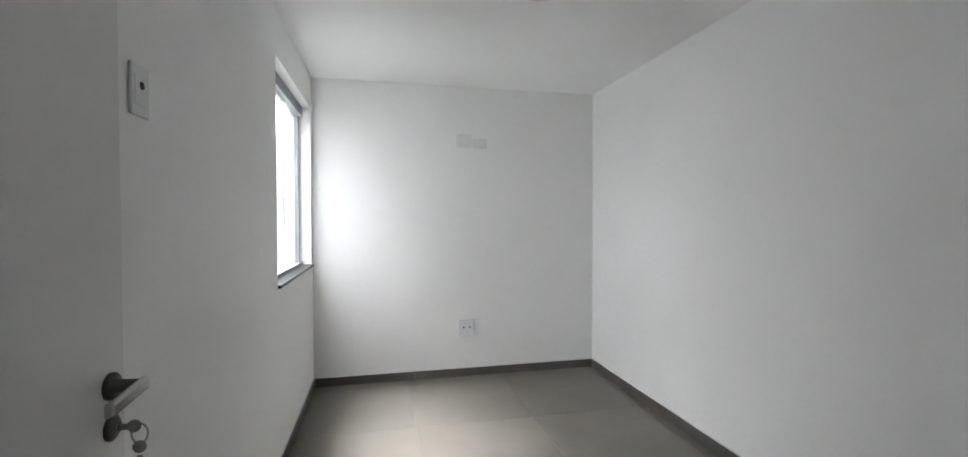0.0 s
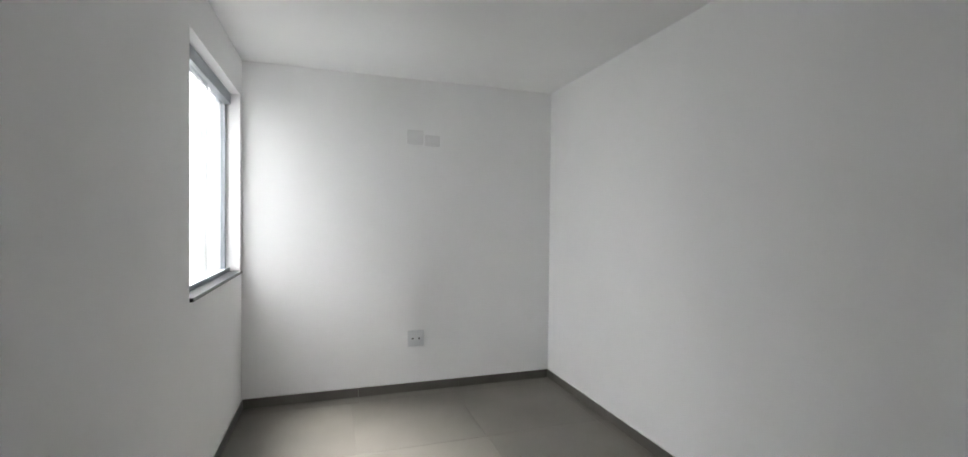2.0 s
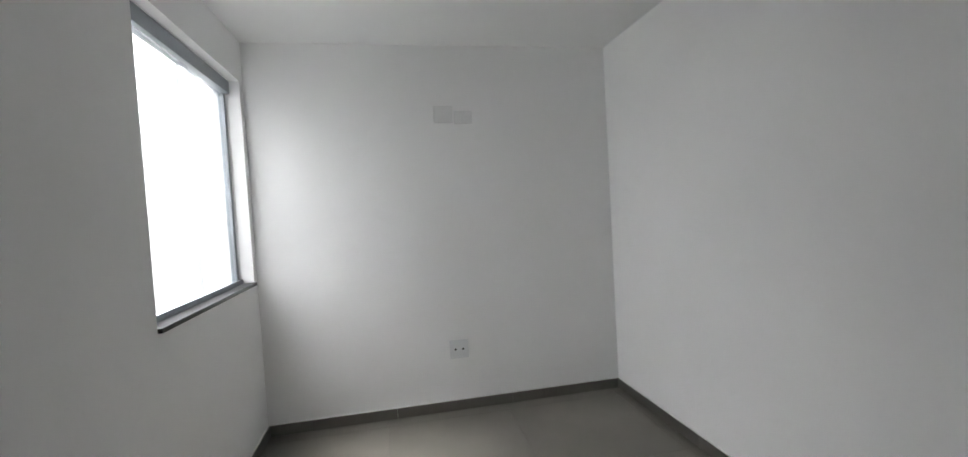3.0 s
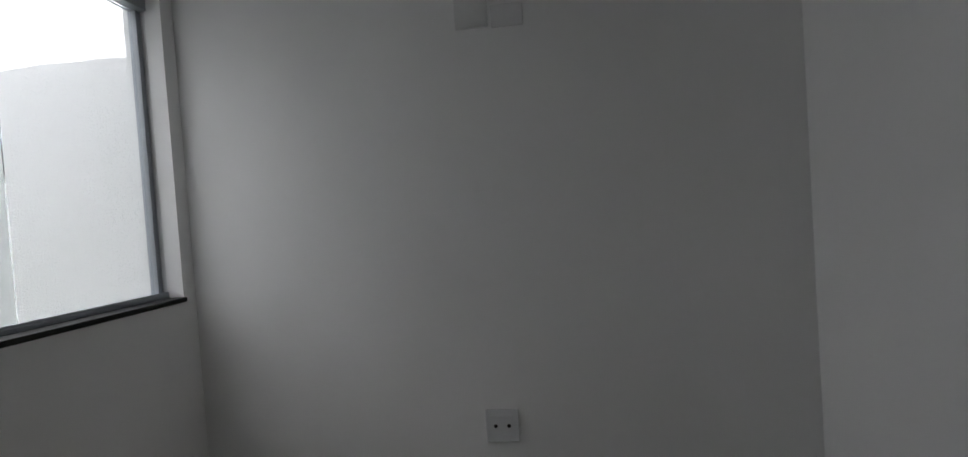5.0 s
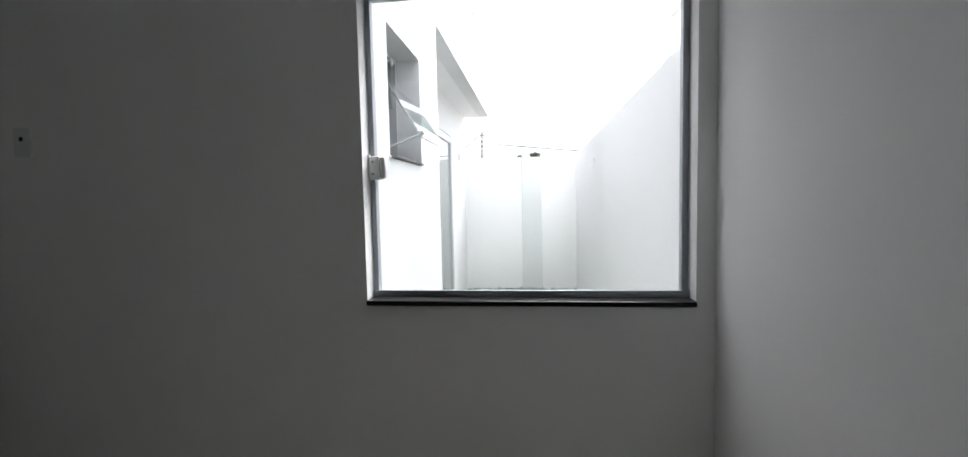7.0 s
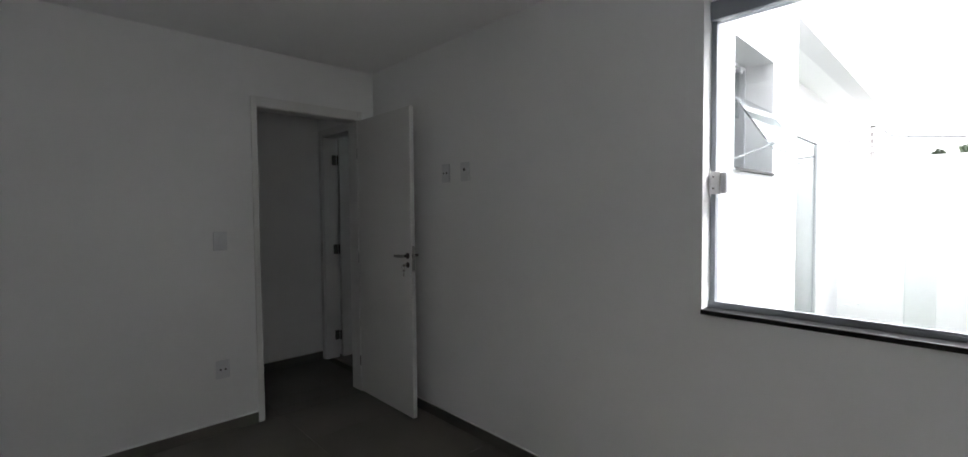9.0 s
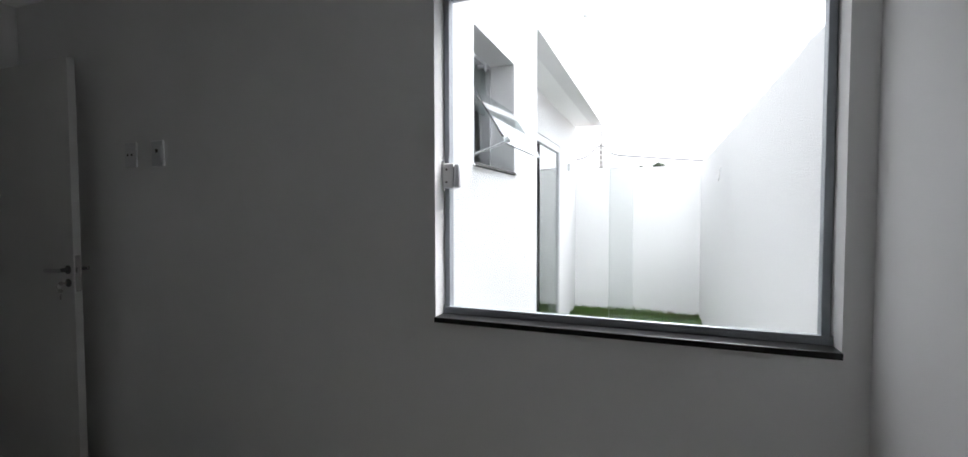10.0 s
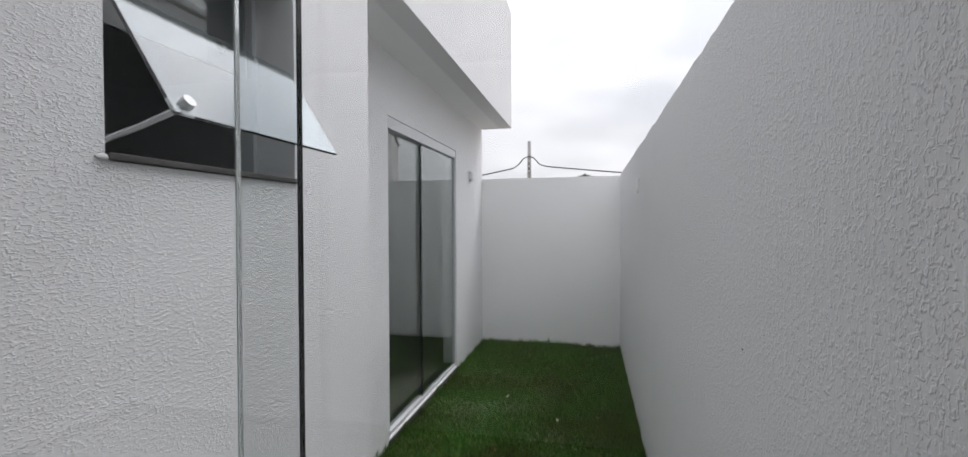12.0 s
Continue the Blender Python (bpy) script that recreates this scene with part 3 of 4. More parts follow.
door_box("latch_plate", (0.124, 0.7142, 1.005), (0.144, 0.7165, 1.175), M_CHROME, "satin steel latch plate", 0.0008, leaf)
door_box("latch_bolt", (0.129, 0.7166, 1.095), (0.140, 0.726, 1.118), M_CHROME, "", 0.002, leaf)


def lever_set(x, out):
    """A flat lever handle with its round rose and key rose, on the face at x; out: +1 or -1."""
    y, z = 0.674, 1.108
    handle = part("door_handle", lathe([(0.0205, 0), (0.0205, 0.005 * out), (0.018, 0.008 * out), (0.010, 0.009 * out), (0.0085, 0.040 * out)], Vector((x, y, z)) - DO, "x", 24), M_DARKMETAL, leaf, "satin metal door handle", True)
    bm = boxed((x + 0.036 * out if out > 0 else x - 0.048, y - 0.096, z - 0.0095), (x + 0.048 if out > 0 else x - 0.036, y + 0.013, z + 0.0095), 0.0035, 2)
    for v in bm.verts:
        f = max(0.0, (y - v.co.y) / 0.096)
        v.co.z -= 0.004 * f * f
        v.co.x += 0.004 * out * f
        v.co -= DO
    part("lever", bm, M_CHROME, handle)
    part("key_rose", lathe([(0.0195, 0), (0.0195, 0.004 * out), (0.016, 0.007 * out), (0.008, 0.008 * out)], Vector((x, y, z - 0.062)) - DO, "x", 24), M_DARKMETAL, leaf, "", True)
    part("cylinder", rodded(Vector((x + 0.004 * out, y, z - 0.062)) - DO, Vector((x + 0.012 * out, y, z - 0.062)) - DO, 0.0075), M_CHROME, leaf)


lever_set(0.1501, 1)
lever_set(0.1179, -1)
# the key in the lock, with a ring and a second key hanging from it
key_at = Vector((0.1622, 0.674, 1.046))
keys = thing("keys", key_at, "nickel keys hanging from a ring in the door lock", "keys")
part("key", boxed((0.0, -0.0012, -0.0045), (0.016, 0.0012, 0.0045)), M_KEY, keys)
part("key_bow", lathe([(0.0045, -0.0012), (0.0095, -0.0012), (0.0095, 0.0012), (0.0045, 0.0012)], (0.019, 0, 0), "y", 20), M_KEY, keys)
ring_pts = [(0.026 + 0.011 * math.cos(a), 0.0, -0.012 + 0.015 * math.sin(a)) for a in [2 * math.pi * i / 20 for i in range(21)]]
part("ring", tube(ring_pts, 0.0013, 6), M_KEY, keys, "", True)
part("spare_key", box(lathe([(0.004, -0.0011), (0.0095, -0.0011), (0.0095, 0.0011), (0.004, 0.0011)], (0.024, 0.004, -0.034), "y", 20), (0.0205, 0.0029, -0.074), (0.0275, 0.0051, -0.047)), M_KEY, keys)

# ---- door of the next room, seen through the doorway ----
door2 = thing("door_2", (-0.13, -0.95, 0.0), "white door standing open past the hallway", "door", "", "structure")
D2 = door2.matrix_world.translation


def door2_box(name, lo, hi, mat, label="", bevel=0.0):
    return part(name, boxed(Vector(lo) - D2, Vector(hi) - D2, bevel, 2), mat, door2, label)


door2_box("lining", (-0.129, -0.949, 0.001), (-0.001, -0.928, DOOR_H - 0.022), M_DOOR)
door2_box("lining", (-0.129, -0.222, 0.001), (-0.001, -0.201, DOOR_H - 0.022), M_DOOR)
door2_box("lining", (-0.129, -0.949, DOOR_H - 0.0215), (-0.001, -0.201, DOOR_H - 0.001), M_DOOR)
door2_box("casing", (0.001, -0.995, 0.001), (0.013, -0.938, DOOR_H + 0.04), M_DOOR, "", 0.003)
door2_box("casing", (0.001, -0.212, 0.001), (0.013, -0.165, DOOR_H + 0.04), M_DOOR, "", 0.003)
door2_box("casing", (0.001, -0.9375, DOOR_H - 0.012), (0.013, -0.2125, DOOR_H + 0.04), M_DOOR, "", 0.003)
door2_box("leaf", (-0.86, -0.925, 0.010), (-0.145, -0.890, 2.105), M_DOOR, "white flush door leaf", 0.002)
for z in (0.22, 1.05, 1.90):
    part("hinge", box(rodded(Vector((-0.134, -0.908, z - 0.045)) - D2, Vector((-0.134, -0.908, z + 0.045)) - D2, 0.007), Vector((-0.128, -0.9275, z - 0.045)) - D2, Vector((-0.085, -0.924, z + 0.045)) - D2), M_DARKMETAL, door2)

# ---- ceiling lamp ----
lamp = thing("ceiling_lamp", (1.24, 1.88, ROOM_H), "unlit round ceiling lamp with a white opal bowl", "ceiling lamp")
# evenly dark base, seen as a dark wedge above the bowl's rim
part("base", lathe([(0.105, 0.0), (0.105, -0.012), (0.098, -0.022), (0.070, -0.024), (0.06, -0.060)], (0, 0, 0), "z", 40), M_DARKMETAL, lamp, "dark metal base", True)
shade = lathe([(0.158, -0.052), (0.163, -0.055), (0.158, -0.061), (0.138, -0.070), (0.122, -0.078), (0.112, -0.094), (0.100, -0.112), (0.074, -0.123), (0.030, -0.127), (0.004, -0.1275)], (0, 0, 0), "z", 64)
for v in shade.verts:
    # squarish outline with a gently waved rim
    r, a = math.hypot(v.co.x, v.co.y), math.atan2(v.co.y, v.co.x)
    f = (r / 0.163) ** 3
    k = 1 + 0.03 * f * math.cos(4 * a)
    v.co = Vector((v.co.x * k, v.co.y * k, v.co.z - 0.008 * f * math.sin(2 * a + 2.4)))
part("shade", shade, M_SHADE, lamp, "white opal glass bowl with a waved rim", True).rotation_euler = (radians(9), radians(5), 0)
for sx, z in ((1, -0.060), (-1, -0.034)):
    part("clip", boxed((sx * 0.150 - 0.012, -0.009, z - 0.010), (sx * 0.150 + 0.012, 0.009, z + 0.008), 0.003), M_CHROME, lamp, "small chrome clip")


# ---- sockets, switches and covers ----
def wall_plate(name, label, category, face, u, z, w, h, mat, marks=(), depth=0.009, mark_mat=None, raised=True):
    """A plate centred at (u, z) on a wall; face: 'far', 'window' or 'door'. marks: (du, dz, radius) holes or (du, dz, w, h) rockers."""
    turn, at = {"far": (pose(0, 0, 0, 0, 0, 180), (u, ROOM_L, z)), "window": (pose(0, 0, 0, 0, 0, -90), (0, u, z)),
                "door": (pose(0, 0, 0), (u, 0, z))}[face]
    ob = thing(name, (0, 0, 0), label, category)
    ob.matrix_world = Matrix.Translation(at) @ turn
    part("plate", boxed((-w / 2, 0.0, -h / 2), (w / 2, depth, h / 2), 0.004, 3), mat, ob)
    if raised:
        part("insert", boxed((-w * 0.36, depth - 0.001, -h * 0.30), (w * 0.36, depth + 0.0015, h * 0.30), 0.001), M_PLASTIC, ob)
    for mk in marks:
        if len(mk) == 3:
            part("socket_hole", rodded((mk[0], depth + 0.0005, mk[1]), (mk[0], depth + 0.003, mk[1]), mk[2], None, 14), M_HOLE, ob)
        else:
            part("rocker", boxed((mk[0] - mk[2] / 2, depth, mk[1] - mk[3] / 2), (mk[0] + mk[2] / 2, depth + 0.005, mk[1] + mk[3] / 2), 0.002, 2), mark_mat or M_PLASTIC, ob)
    return ob


wall_plate("cover_plate", "square blank grey-white plastic cover high on the wall", "cover plate", "far", 1.237, 2.026, 0.127, 0.116, M_COVER, depth=0.012, raised=False)
wall_plate("cover_plate", "small oblong blank grey-white cover high on the wall", "cover plate", "far", 1.374, 2.006, 0.122, 0.086, M_COVER, depth=0.012, raised=False)
wall_plate("power_socket", "white double power socket low on the end wall", "socket", "far", 1.254, 0.424, 0.130, 0.128, M_PLASTIC, [(-0.026, 0.0, 0.0075), (0.026, 0.0, 0.0075)])
wall_plate("power_socket", "white power socket high on the window wall", "socket", "window", 0.909, 1.651, 0.080, 0.118, M_PLASTIC, [(-0.014, 0.0, 0.006), (0.014, 0.0, 0.006)])
wall_plate("antenna_socket", "white antenna socket high on the window wall", "socket", "window", 1.098, 1.650, 0.080, 0.118, M_PLASTIC, [(0.0, 0.012, 0.0095)])
wall_plate("light_switch", "white light switch beside the bedroom doorway", "switch", "door", 1.108, 1.228, 0.080, 0.118, M_PLASTIC, [(0.0, 0.0, 0.024, 0.05)])
wall_plate("power_socket", "white power socket low beside the bedroom doorway", "socket", "door", 1.115, 0.410, 0.080, 0.118, M_PLASTIC, [(-0.014, 0.0, 0.006), (0.014, 0.0, 0.006)])

# ---- bathroom window ----
bath = thing("window_2", ((BATH[0] + BATH[1]) / 2, HOUSE_Y, BATH[2]), "small bathroom window with its glass pane tilted open", "window", "", "structure")
BO = bath.matrix_world.translation
GY = HOUSE_Y - 0.175


def bath_box(name, lo, hi, mat, label="", bevel=0.0, parent=None):
    return part(name, boxed(Vector(lo) - BO, Vector(hi) - BO, bevel, 2), mat, parent or bath, label)


X0, X1, B0, B1 = BATH
bath_box("sill", (X0 - 0.012, HOUSE_Y - 0.219, B0 + 0.001), (X1 - 0.001, HOUSE_Y + 0.010, B0 + 0.017), M_BATHSILL, "weathered grey stone sill", 0.003)
bath_box("jamb", (X0 + 0.001, GY - 0.033, B0 + 0.018), (X0 + 0.018, GY + 0.032, B1 - 0.019), M_ALU_W)
bath_box("jamb", (X1 - 0.018, GY - 0.033, B0 + 0.018), (X1 - 0.001, GY + 0.032, B1 - 0.019), M_ALU_W)
bath_box("head", (X0 + 0.001, GY - 0.033, B1 - 0.0185), (X1 - 0.001, GY + 0.032, B1 - 0.001), M_ALU_W)
HINGE_Z = 1.945
fixed = bath_box("fixed_pane", (X0 + 0.019, GY - 0.004, HINGE_Z - 0.01), (X1 - 0.019, GY + 0.004, B1 - 0.0195), M_SLIDE, "dark upper glass pane")
fixed.visible_shadow = False
# tilted pane: hinged along its top edge, its foot pushed outwards
top, foot = Vector((0, HOUSE_Y - 0.012, HINGE_Z)), Vector((0, 2.645, 1.676))
tilt_dir = (foot - top).normalized()
tilt_out = Vector((0, -tilt_dir.z, tilt_dir.y)) * 0.004
if tilt_out.y < 0:
    tilt_out = -tilt_out
bm = bmesh.new()
vs = []
for x in (X0 + 0.012, X1 - 0.012):
    for p in (top, foot):
        for s in (-1, 1):
            vs.append(bm.verts.new(Vector((x, p.y, p.z)) + tilt_out * s - BO))
bmesh.ops.convex_hull(bm, input=vs)
tilt = part("tilted_pane", bm, M_REFLECT, bath, "tilted green-edged tempered glass pane")
tilt.visible_shadow = False
for x in (X1 - 0.055,):
    k0 = foot + Vector((x, 0, 0)) - tilt_dir * 0.032
    part("knob", rodded(k0 - tilt_out * 2.0 - BO, k0 + tilt_out * 3.6 - BO, 0.016, 0.014, 20), M_PLASTIC, bath, "round white clamp knob")
    arm_side = X1 - 0.022 if x > (X0 + X1) / 2 else X0 + 0.022
    arm_a, arm_b = Vector((arm_side, HOUSE_Y - 0.088, 1.618)), k0 - tilt_out * 3.2
    part("stay_arm", tube([arm_a - BO, (arm_a * 0.45 + arm_b * 0.55 - Vector((0, 0, 0.004))) - BO, arm_b - BO], 0.0065, 6), M_ALU_W, bath, "white folding stay arm")
bath_box("bracket", (X1 - 0.036, HOUSE_Y - 0.105, 1.600), (X1 - 0.001, HOUSE_Y - 0.075, 1.634), M_ALU_W, "", 0.003)
bath_box("hinge_clamp", (-0.80, HOUSE_Y - 0.024, HINGE_Z - 0.038), (-0.780, HOUSE_Y - 0.004, HINGE_Z - 0.006), M_DARKMETAL, "", 0.003)
latch = part("top_latch", lathe([(0.014, 0.0), (0.014, 0.010), (0.009, 0.016), (0.009, 0.052)], Vector((-0.955, GY + 0.004, 2.185)) - BO, "y", 18), M_PLASTIC, bath, "white latch on the fixed pane", True)
part("latch_tab", boxed(Vector((-0.968, GY + 0.042, 2.158)) - BO, Vector((-0.938, GY + 0.056, 2.194)) - BO, 0.005, 2), M_PLASTIC, latch)

lump = bmesh.new()
bmesh.ops.create_icosphere(lump, subdivisions=2, radius=1.0)
for v in lump.verts:
    v.co *= 1 + 0.25 * noise.noise(v.co * 2.3)
    v.co = Vector((v.co.x * 0.018, v.co.y * 0.006, v.co.z * 0.007)) + Vector((X1 + 0.004, HOUSE_Y + 0.002, B0 + 0.006)) - BO
part("plaster_lump", lump, M_STUCCO, bath, "rough plaster lump at the sill's end", True)

# ---- sliding glass door ----
slide = thing("door_3", ((SLIDE[0] + SLIDE[1]) / 2, RECESS_Y, SLIDE[2]), "closed two-panel sliding glass door in a white frame", "door", "", "structure")
SO = slide.matrix_world.translation
S0, S1, T0, T1 = SLIDE
SY = RECESS_Y - 0.034


def slide_box(name, lo, hi, mat, label="", bevel=0.0):
    return part(name, boxed(Vector(lo) - SO, Vector(hi) - SO, bevel, 2), mat, slide, label)


slide_box("top_rail", (S0 + 0.002, SY - 0.045, T1 - 0.085), (S1 - 0.002, SY + 0.030, T1 - 0.002), M_ALU_W, "white aluminium top rail", 0.004)
slide_box("jamb", (S0 + 0.002, SY - 0.04, T0 + 0.031), (S0 + 0.026, SY + 0.026, T1 - 0.0855), M_ALU_W, "", 0.003)
slide_box("jamb", (S1 - 0.026, SY - 0.04, T0 + 0.031), (S1 - 0.002, SY + 0.026, T1 - 0.0855), M_ALU_W, "", 0.003)
slide_box("bottom_track", (S0 + 0.002, SY - 0.022, T0 + 0.002), (S1 - 0.002, SY + 0.018, T0 + 0.030), M_ALU_W, "white aluminium floor track", 0.003)
for a, b, y in ((S0 + 0.027, -3.365, SY + 0.006), (-3.405, S1 - 0.027, SY - 0.016)):
    pane = slide_box("pane", (a, y - 0.004, T0 + 0.032), (b, y + 0.004, T1 - 0.087), M_SLIDE)
    pane.visible_shadow = False
slide_box("meeting_strip", (-3.407, SY - 0.011, T0 + 0.032), (-3.395, SY + 0.0015, T1 - 0.087), M_CABLE, "dark sealing strip between the panels")
slide_box("threshold", (S0 + 0.002, SY - 0.114, T0 + 0.002), (S1 - 0.002, SY - 0.0225, T0 + 0.024), M_GRANITE, "black granite inner threshold", 0.002)
slide_box("door_step", (S0 - 0.02, RECESS_Y + 0.001, GROUND_Z - 0.05), (S1 + 0.02, RECESS_Y + 0.012, T0 - 0.006), M_BATHSILL, "dark grey stone threshold", 0.003)

# ---- small fittings outside ----
wb = thing("wall_socket_box", (-4.86, RECESS_Y, 1.975), "small white outdoor wall box beside the sliding door", "wall box")
part("body", boxed((-0.04, 0.0, -0.05), (0.04, 0.03, 0.05), 0.006, 2), M_PLASTIC, wb)
part("lid", boxed((-0.03, 0.030, -0.04), (0.03, 0.042, 0.04), 0.005, 2), M_COVER, wb)
wf = thing("wall_pipe_stub", (-3.3, ROOM_L, 1.70), "short white pipe stub on the boundary wall", "pipe stub")
part("pipe", tube([(0, 0.0, 0.07), (0, -0.016, 0.065), (0, -0.018, 0.0), (0, -0.018, -0.02)], 0.010, 10), M_SMOOTH, wf, "", True)
part("end_cap", rodded((0, -0.018, -0.020), (0, -0.018, -0.040), 0.008, 0.006), M_COVER, wf, "grey pipe end")
fs = thing("roof_spout", (-3.62, HOUSE_Y, 3.48), "short white drain spout on the fascia", "spout")
part("pipe", rodded((0, 0, 0), (0, 0.10, -0.004), 0.020, None, 16), M_PLASTIC, fs, "", True)
part("mouth", rodded((0, 0.100, -0.004), (0, 0.103, -0.004), 0.015, None, 16), M_HOLE, fs)
part("flange", rodded((0, 0.0005, 0), (0, 0.008, 0), 0.033, None, 18), M_PLASTIC, fs, "", True)

for dy, dz, wide in ((2.20, 0.16, 0.030), (2.31, 0.19, 0.022), (2.27, 0.36, 0.026)):
    daub = bmesh.new()
    bmesh.ops.create_icosphere(daub, subdivisions=2, radius=1.0)
    for v in daub.verts:
        v.co *= 1 + 0.3 * noise.noise(v.co * 1.9 + Vector((dy * 9, 0, 0)))
        v.co = Vector((v.co.x * 0.006, v.co.y * wide, v.co.z * 0.011))
    daub_ob = tagged(part("plaster_daub", daub, M_SMOOTH, None, "small lumpy white plaster daub on the yard wall", True), "", "plaster daub", "plaster daubs")
    daub_ob.location = (END_X + 0.001, dy, dz)

nail = thing("wall_nail", (-0.95, ROOM_L, 1.15), "tiny rusty nail stub in the boundary wall", "nail")
part("shank", rodded((0, 0, 0), (0, -0.002, 0), 0.0015, None, 8), M_DARKMETAL, nail)
part("head", rodded((0, -0.002, 0), (0, -0.003, 0), 0.003, None, 10), M_DARKMETAL, nail)

# ---- beyond the walls ----
pole_at = Vector((-27.0, -0.05, GROUND_Z - 0.15))
pole = thing("utility_pole", pole_at, "grey concrete power pole above the far yard wall", "power pole")
part("shaft", rodded((0, 0, 0), (0, 0, 6.42), 0.16, 0.10, 16), M_CONCRETE, pole, "", True)
part("rack", boxed((0.10, -0.03, 4.55), (0.16, 0.03, 5.35), 0.005), M_DARKMETAL, pole, "steel cable rack")
for z in (4.65, 4.95, 5.25):
    part("insulator", lathe([(0.02, -0.05), (0.055, -0.04), (0.035, 0.0), (0.055, 0.04), (0.02, 0.05)], (0.21, 0, z), "z", 12), M_COVER, pole, "", True)
part("cable_loop", tube([(0.15, -0.95, 4.83), (0.16, -0.60, 5.05), (0.17, -0.32, 5.40), (0.18, 0.0, 5.52), (0.17, 0.32, 5.40), (0.16, 0.62, 5.02), (0.15, 1.0, 4.90)], 0.034, 6), M_CABLE, pole, "black cable loop round the pole")


def power_line(a, b, sag, r):
    a, b = Vector(a), Vector(b)
    pts = [a.lerp(b, i / 24) - Vector((0, 0, sag * 4 * (i / 24) * (1 - i / 24))) for i in range(25)]
    ob = thing("power_line", (a.x, a.y, a.z), "thin dark overhead power line", "power line", "overhead lines")
    part("cable", tube([p - a for p in pts], r, 5), M_CABLE, ob)
    return ob


PZ = pole_at.z
power_line((-26.85, 0.95, PZ + 4.90), (-24.0, 28.0, PZ + 2.75), 0.35, 0.038)
power_line((-26.85, -0.98, PZ + 4.83), (-29.0, -28.0, PZ + 1.2), 0.3, 0.038)
power_line((-26.79, 0.0, PZ + 4.25), (-24.3, 28.0, PZ + 2.9), 0.5, 0.018)
power_line((-26.79, 0.0, PZ + 4.25), (-29.3, -28.0, PZ + 1.6), 0.4, 0.018)


def leafy_tree(place, height, spread, seed, label):
    """Tapered trunk, limbs, and a crown of many small leaves in uneven clumps."""
    rng = random.Random(seed)
    ob = thing("tree", place, label, "tree", "far trees")
    bm = tube([(0, 0, 0), (0.08, 0.03, height * 0.3), (-0.05, 0.05, height * 0.55), (0.02, 0, height * 0.8)], 0.09, 8)
    tips = []
    for i in range(9):
        a = i * 2.4 + rng.random()
        z0 = height * (0.42 + 0.05 * i)
        tip = Vector((math.cos(a) * spread * rng.uniform(0.5, 1.0), math.sin(a) * spread * rng.uniform(0.5, 1.0), z0 + height * rng.uniform(0.08, 0.2)))
        rod(bm, (0, 0, z0), tip, 0.035, 0.012, 6)
        tips.append(tip)
    part("trunk", bm, M_BARK, ob)
    verts, faces = [], []
    for tip in tips:
        for c in range(5):
            c0 = tip + Vector([rng.gauss(0, spread * 0.16) for _ in range(3)])
            for q in range(34):
                p = c0 + Vector([rng.gauss(0, spread * 0.10) for _ in range(3)])
                u = Vector([rng.gauss(0, 1) for _ in range(3)]).normalized() * 0.11
                v = u.cross(Vector([rng.gauss(0, 1) for _ in range(3)])).normalized() * 0.045
                i = len(verts)
                verts += [p - u, p + v, p + u, p - v]
                faces.append((i, i + 1, i + 2, i + 3))
    me = bpy.data.meshes.new("crown")
    me.from_pydata([tuple(p) for p in verts], [], faces)
    me.materials.append(M_LEAF)
    crown = new("crown", me)
    crown.parent = ob
    return ob


leafy_tree((-24.0, 2.85, GROUND_Z - 0.15), 3.88, 0.6, 3, "small dark green tree top above the far yard wall")
leafy_tree((-24.0, 6.2, GROUND_Z - 0.15), 3.88, 0.5, 8, "low dark green tree top beyond the yard wall")

# neighbour's house beyond the boundary wall
nb = thing("neighbour_house", (0.0, 4.75, GROUND_Z - 0.15), "plain white neighbouring house behind the boundary wall", "house")
part("wall", boxed((-3.85, 0.0, 0.0), (4.5, 6.0, 3.62), 0.01), M_SMOOTH, nb)
part("roof", boxed((-3.90, -0.04, 3.625), (4.55, 6.05, 3.70), 0.01), M_SMOOTH, nb)
part("drain_spout", rodded((-2.9, 0.0, 3.30), (-2.9, -0.05, 3.297), 0.011, None, 14), M_PLASTIC, nb)

# two-storey house far behind the neighbour
fh = thing("far_house", (-26.6, 12.75, GROUND_Z - 0.15), "pale two-storey house with a dark roof coping", "house")
fh.matrix_world = Matrix.Translation((-26.6, 12.75, GROUND_Z - 0.15)) @ pose(0, 0, 0, 0, 0, -20)
part("wall", boxed((-7.0, 0.0, 0.0), (0.0, 8.0, 7.55), 0.02), M_SMOOTH, fh)
part("coping", boxed((-7.1, -0.1, 7.555), (0.1, 8.1, 7.73), 0.02), M_CABLE, fh, "dark metal roof coping")

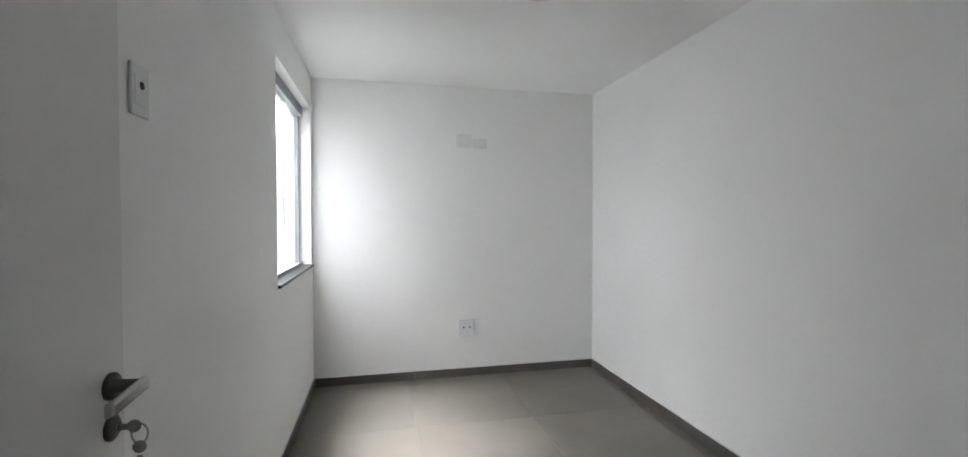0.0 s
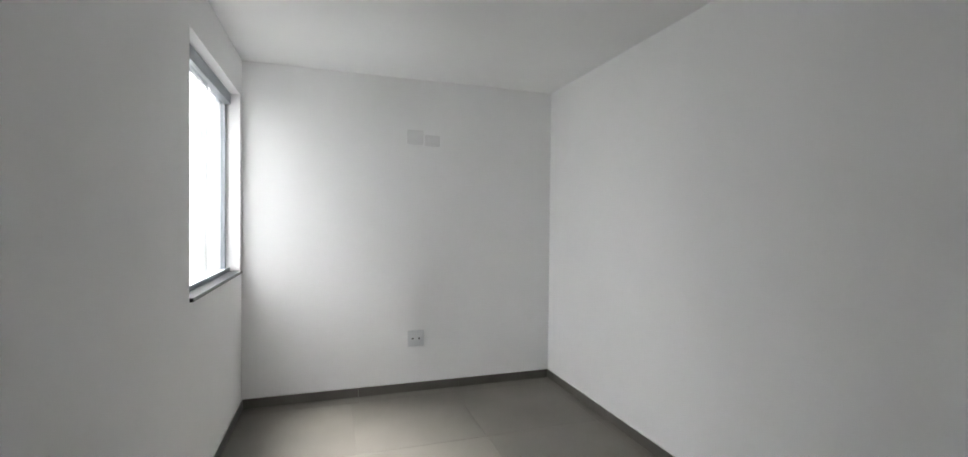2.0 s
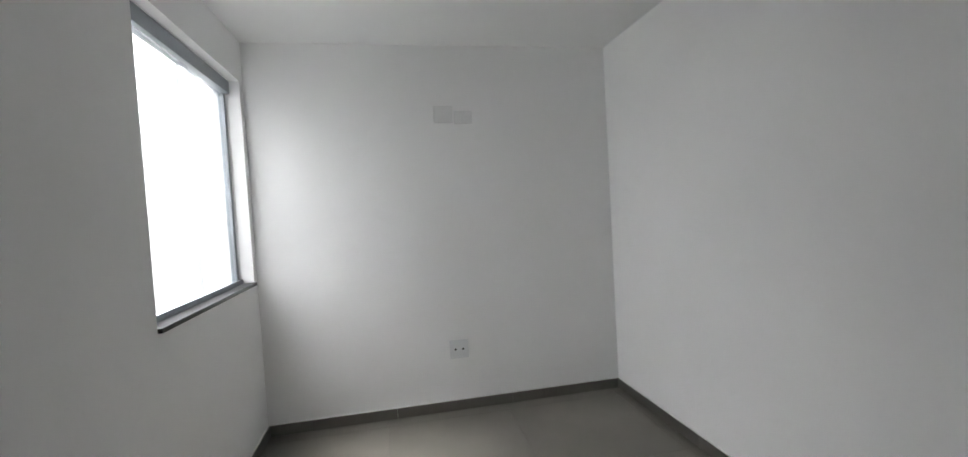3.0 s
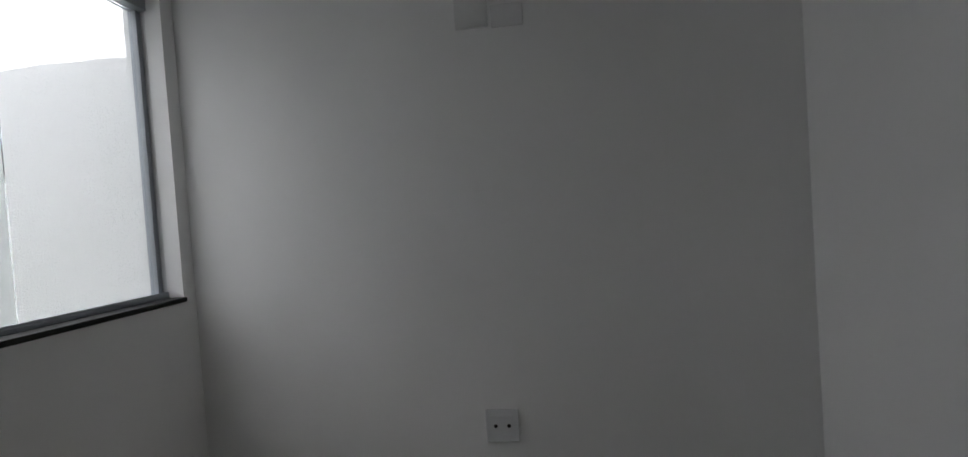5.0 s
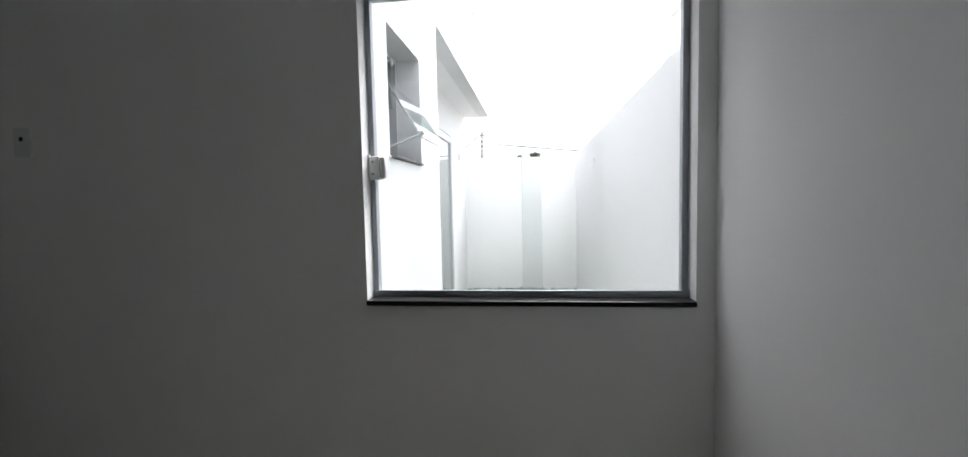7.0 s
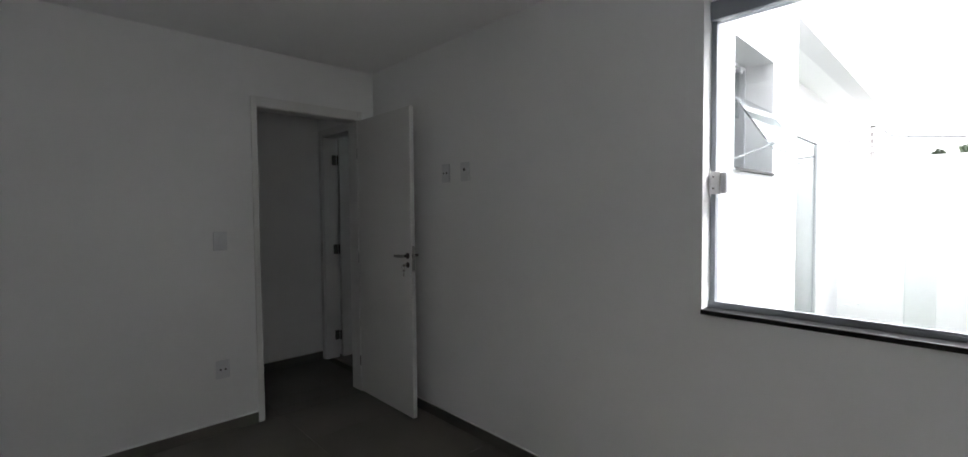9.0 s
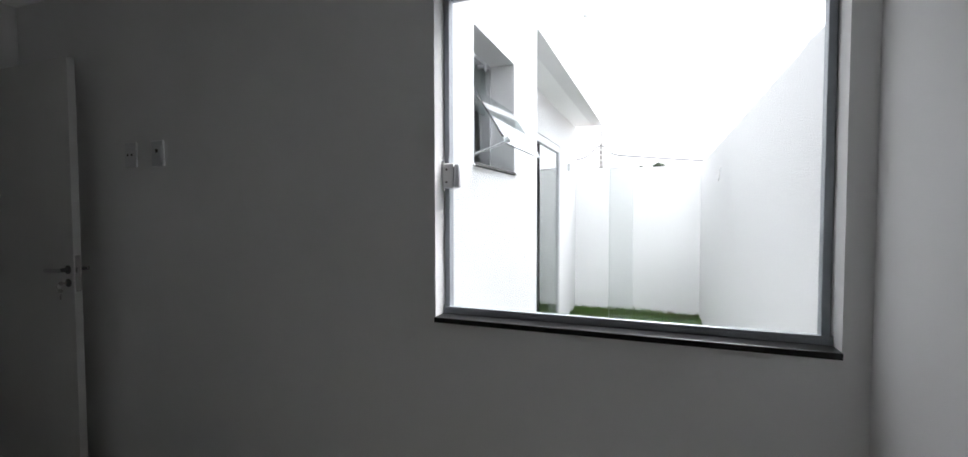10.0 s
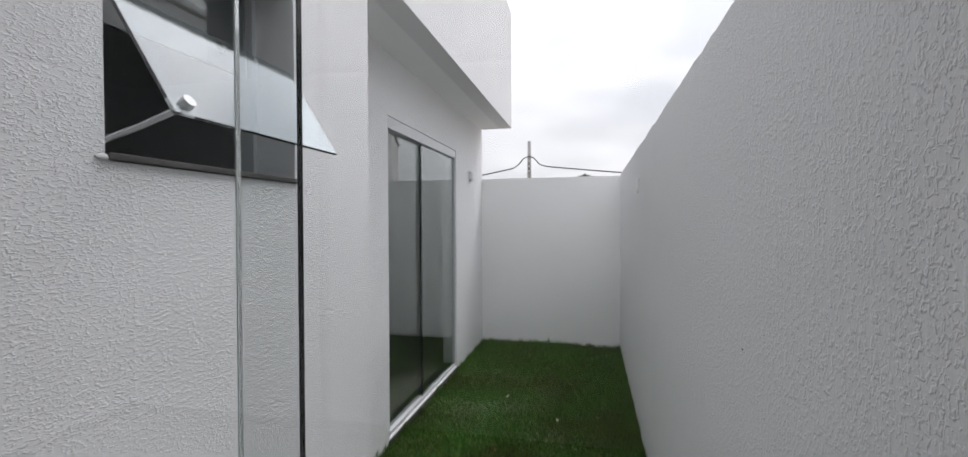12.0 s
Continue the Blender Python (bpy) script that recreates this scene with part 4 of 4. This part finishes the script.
# ---- things lying in the grass ----
rng = random.Random(11)
for i, (x, y, s) in enumerate(((-3.65, 2.75, 0.05), (-3.25, 3.20, 0.04), (-3.9, 3.0, 0.03), (-2.9, 3.15, 0.025), (-5.05, 3.62, 0.045), (-3.35, 3.5, 0.03), (-4.6, 3.15, 0.025), (-2.6, 2.9, 0.03))):
    bm = bmesh.new()
    a = rng.uniform(0, 6.28)
    row = []
    for k in range(6):
        f = k / 5
        w = 0.28 * s * math.sin(math.pi * min(0.97, f + 0.03))
        c = Vector((math.cos(a), math.sin(a), 0)) * (f - 0.5) * s
        n = Vector((-math.sin(a), math.cos(a), 0)) * w
        lift = Vector((0, 0, 0.012 * f * f))
        row.append((bm.verts.new(c - n + lift), bm.verts.new(c + lift - Vector((0, 0, 0.003))), bm.verts.new(c + n + lift)))
    for p, q in zip(row, row[1:]):
        bm.faces.new((p[0], p[1], q[1], q[0]))
        bm.faces.new((p[1], p[2], q[2], q[1]))
    bmesh.ops.solidify(bm, geom=bm.faces[:], thickness=0.0008)
    leaf_ob = part("fallen_leaf", bm, M_DRY, None, "small dry pale leaf lying on the grass")
    leaf_ob.location = (x, y, GROUND_Z + 0.035)
    tagged(leaf_ob, "", "leaf", "fallen leaves")
weed = thing("weed", (-3.55, 3.62, GROUND_Z), "thin tall weed growing from the lawn", "weed")
for i, (dx, dy, h) in enumerate(((0.02, -0.05, 0.20), (-0.05, 0.02, 0.16), (0.06, -0.02, 0.24), (-0.02, -0.07, 0.13))):
    part("stalk", tube([(0, 0, 0), (dx * 0.3, dy * 0.3, h * 0.6), (dx, dy, h)], 0.0025, 5), M_BLADE, weed)

# ---- baseboards ----
BH, BT = 0.070, 0.011


def baseboard_run(name, a, b, inward, label, joint=0.0):
    """Baseboard tiles along a wall from a to b (x, y), set inward, with a thin white bead on top."""
    a, b, n = Vector((*a, 0)), Vector((*b, 0)), Vector((*inward, 0))
    d = (b - a).normalized()
    length = (b - a).length
    run = thing(name, a, label, "baseboard", "", "structure")
    cuts = [0.0]
    s = joint if joint else 0.8
    while s < length - 0.02:
        cuts.append(s)
        s += 0.8
    cuts.append(length)
    for c0, c1 in zip(cuts, cuts[1:]):
        p, q = d * (c0 + 0.0007) + n * 0.0005, d * (c1 - 0.0007) + n * BT
        lo = Vector((min(p.x, q.x), min(p.y, q.y), 0.0005))
        hi = Vector((max(p.x, q.x), max(p.y, q.y), BH))
        part("tile", boxed(lo, hi, 0.001), M_BASE, run)
    p, q = n * 0.0005, d * length + n * (BT - 0.0015)
    part("bead", boxed((min(p.x, q.x), min(p.y, q.y), BH + 0.0005), (max(p.x, q.x), max(p.y, q.y), BH + 0.0055), 0.0015), M_BEAD, run, "white caulk line")


baseboard_run("baseboard_far", (0.012, ROOM_L), (ROOM_W - 0.012, ROOM_L), (0, -1), "dark grey tile baseboard along the end wall")
baseboard_run("baseboard_right", (ROOM_W, 0.012), (ROOM_W, ROOM_L), (-1, 0), "dark grey tile baseboard along the plain wall", 0.478)
baseboard_run("baseboard_window", (0, 0.012), (0, ROOM_L), (1, 0), "dark grey tile baseboard under the window")
baseboard_run("baseboard_door", (DOOR_X1 + 0.022, 0), (ROOM_W, 0), (0, 1), "dark grey tile baseboard beside the doorway")
baseboard_run("baseboard_hall", (0.012, HALL_Y0), (3.0, HALL_Y0), (0, 1), "dark grey tile baseboard in the hallway")

# ---- floor tiles ----
floor = structure("floor", boxed((-0.07, HALL_Y0 - 0.12, -0.15), (3.12, ROOM_L, -0.0025)), M_GROUT, "grey porcelain tile floor with thin joints", "floor")
TILE, JX, JY = 0.80, 0.754, 2.09
tile_meshes = {}


def clipped_cells(lo, hi, origin):
    cuts = [lo]
    s = origin - math.ceil((origin - lo) / TILE) * TILE
    while s < hi:
        if s > lo + 0.01:
            cuts.append(s)
        s += TILE
    cuts.append(hi)
    return list(zip(cuts, cuts[1:]))


def lay_tiles(x0, x1, y0, y1):
    for a0, a1 in clipped_cells(x0, x1, JX):
        for b0, b1 in clipped_cells(y0, y1, JY):
            w, h = round(a1 - a0 - 0.0015, 4), round(b1 - b0 - 0.0015, 4)
            if (w, h) not in tile_meshes:
                tile_meshes[w, h] = mesh_of(boxed((-w / 2, -h / 2, -0.008), (w / 2, h / 2, 0.0), 0.0008), "tile", M_TILE)
            t = new("tile", tile_meshes[w, h])
            t.parent = floor
            t.location = ((a0 + a1) / 2, (b0 + b1) / 2, 0.0)


lay_tiles(0.0, ROOM_W, 0.0, ROOM_L)
lay_tiles(DOOR_X0, DOOR_X1, HALL_Y1, 0.0)
lay_tiles(0.0, 3.0, HALL_Y0, HALL_Y1)
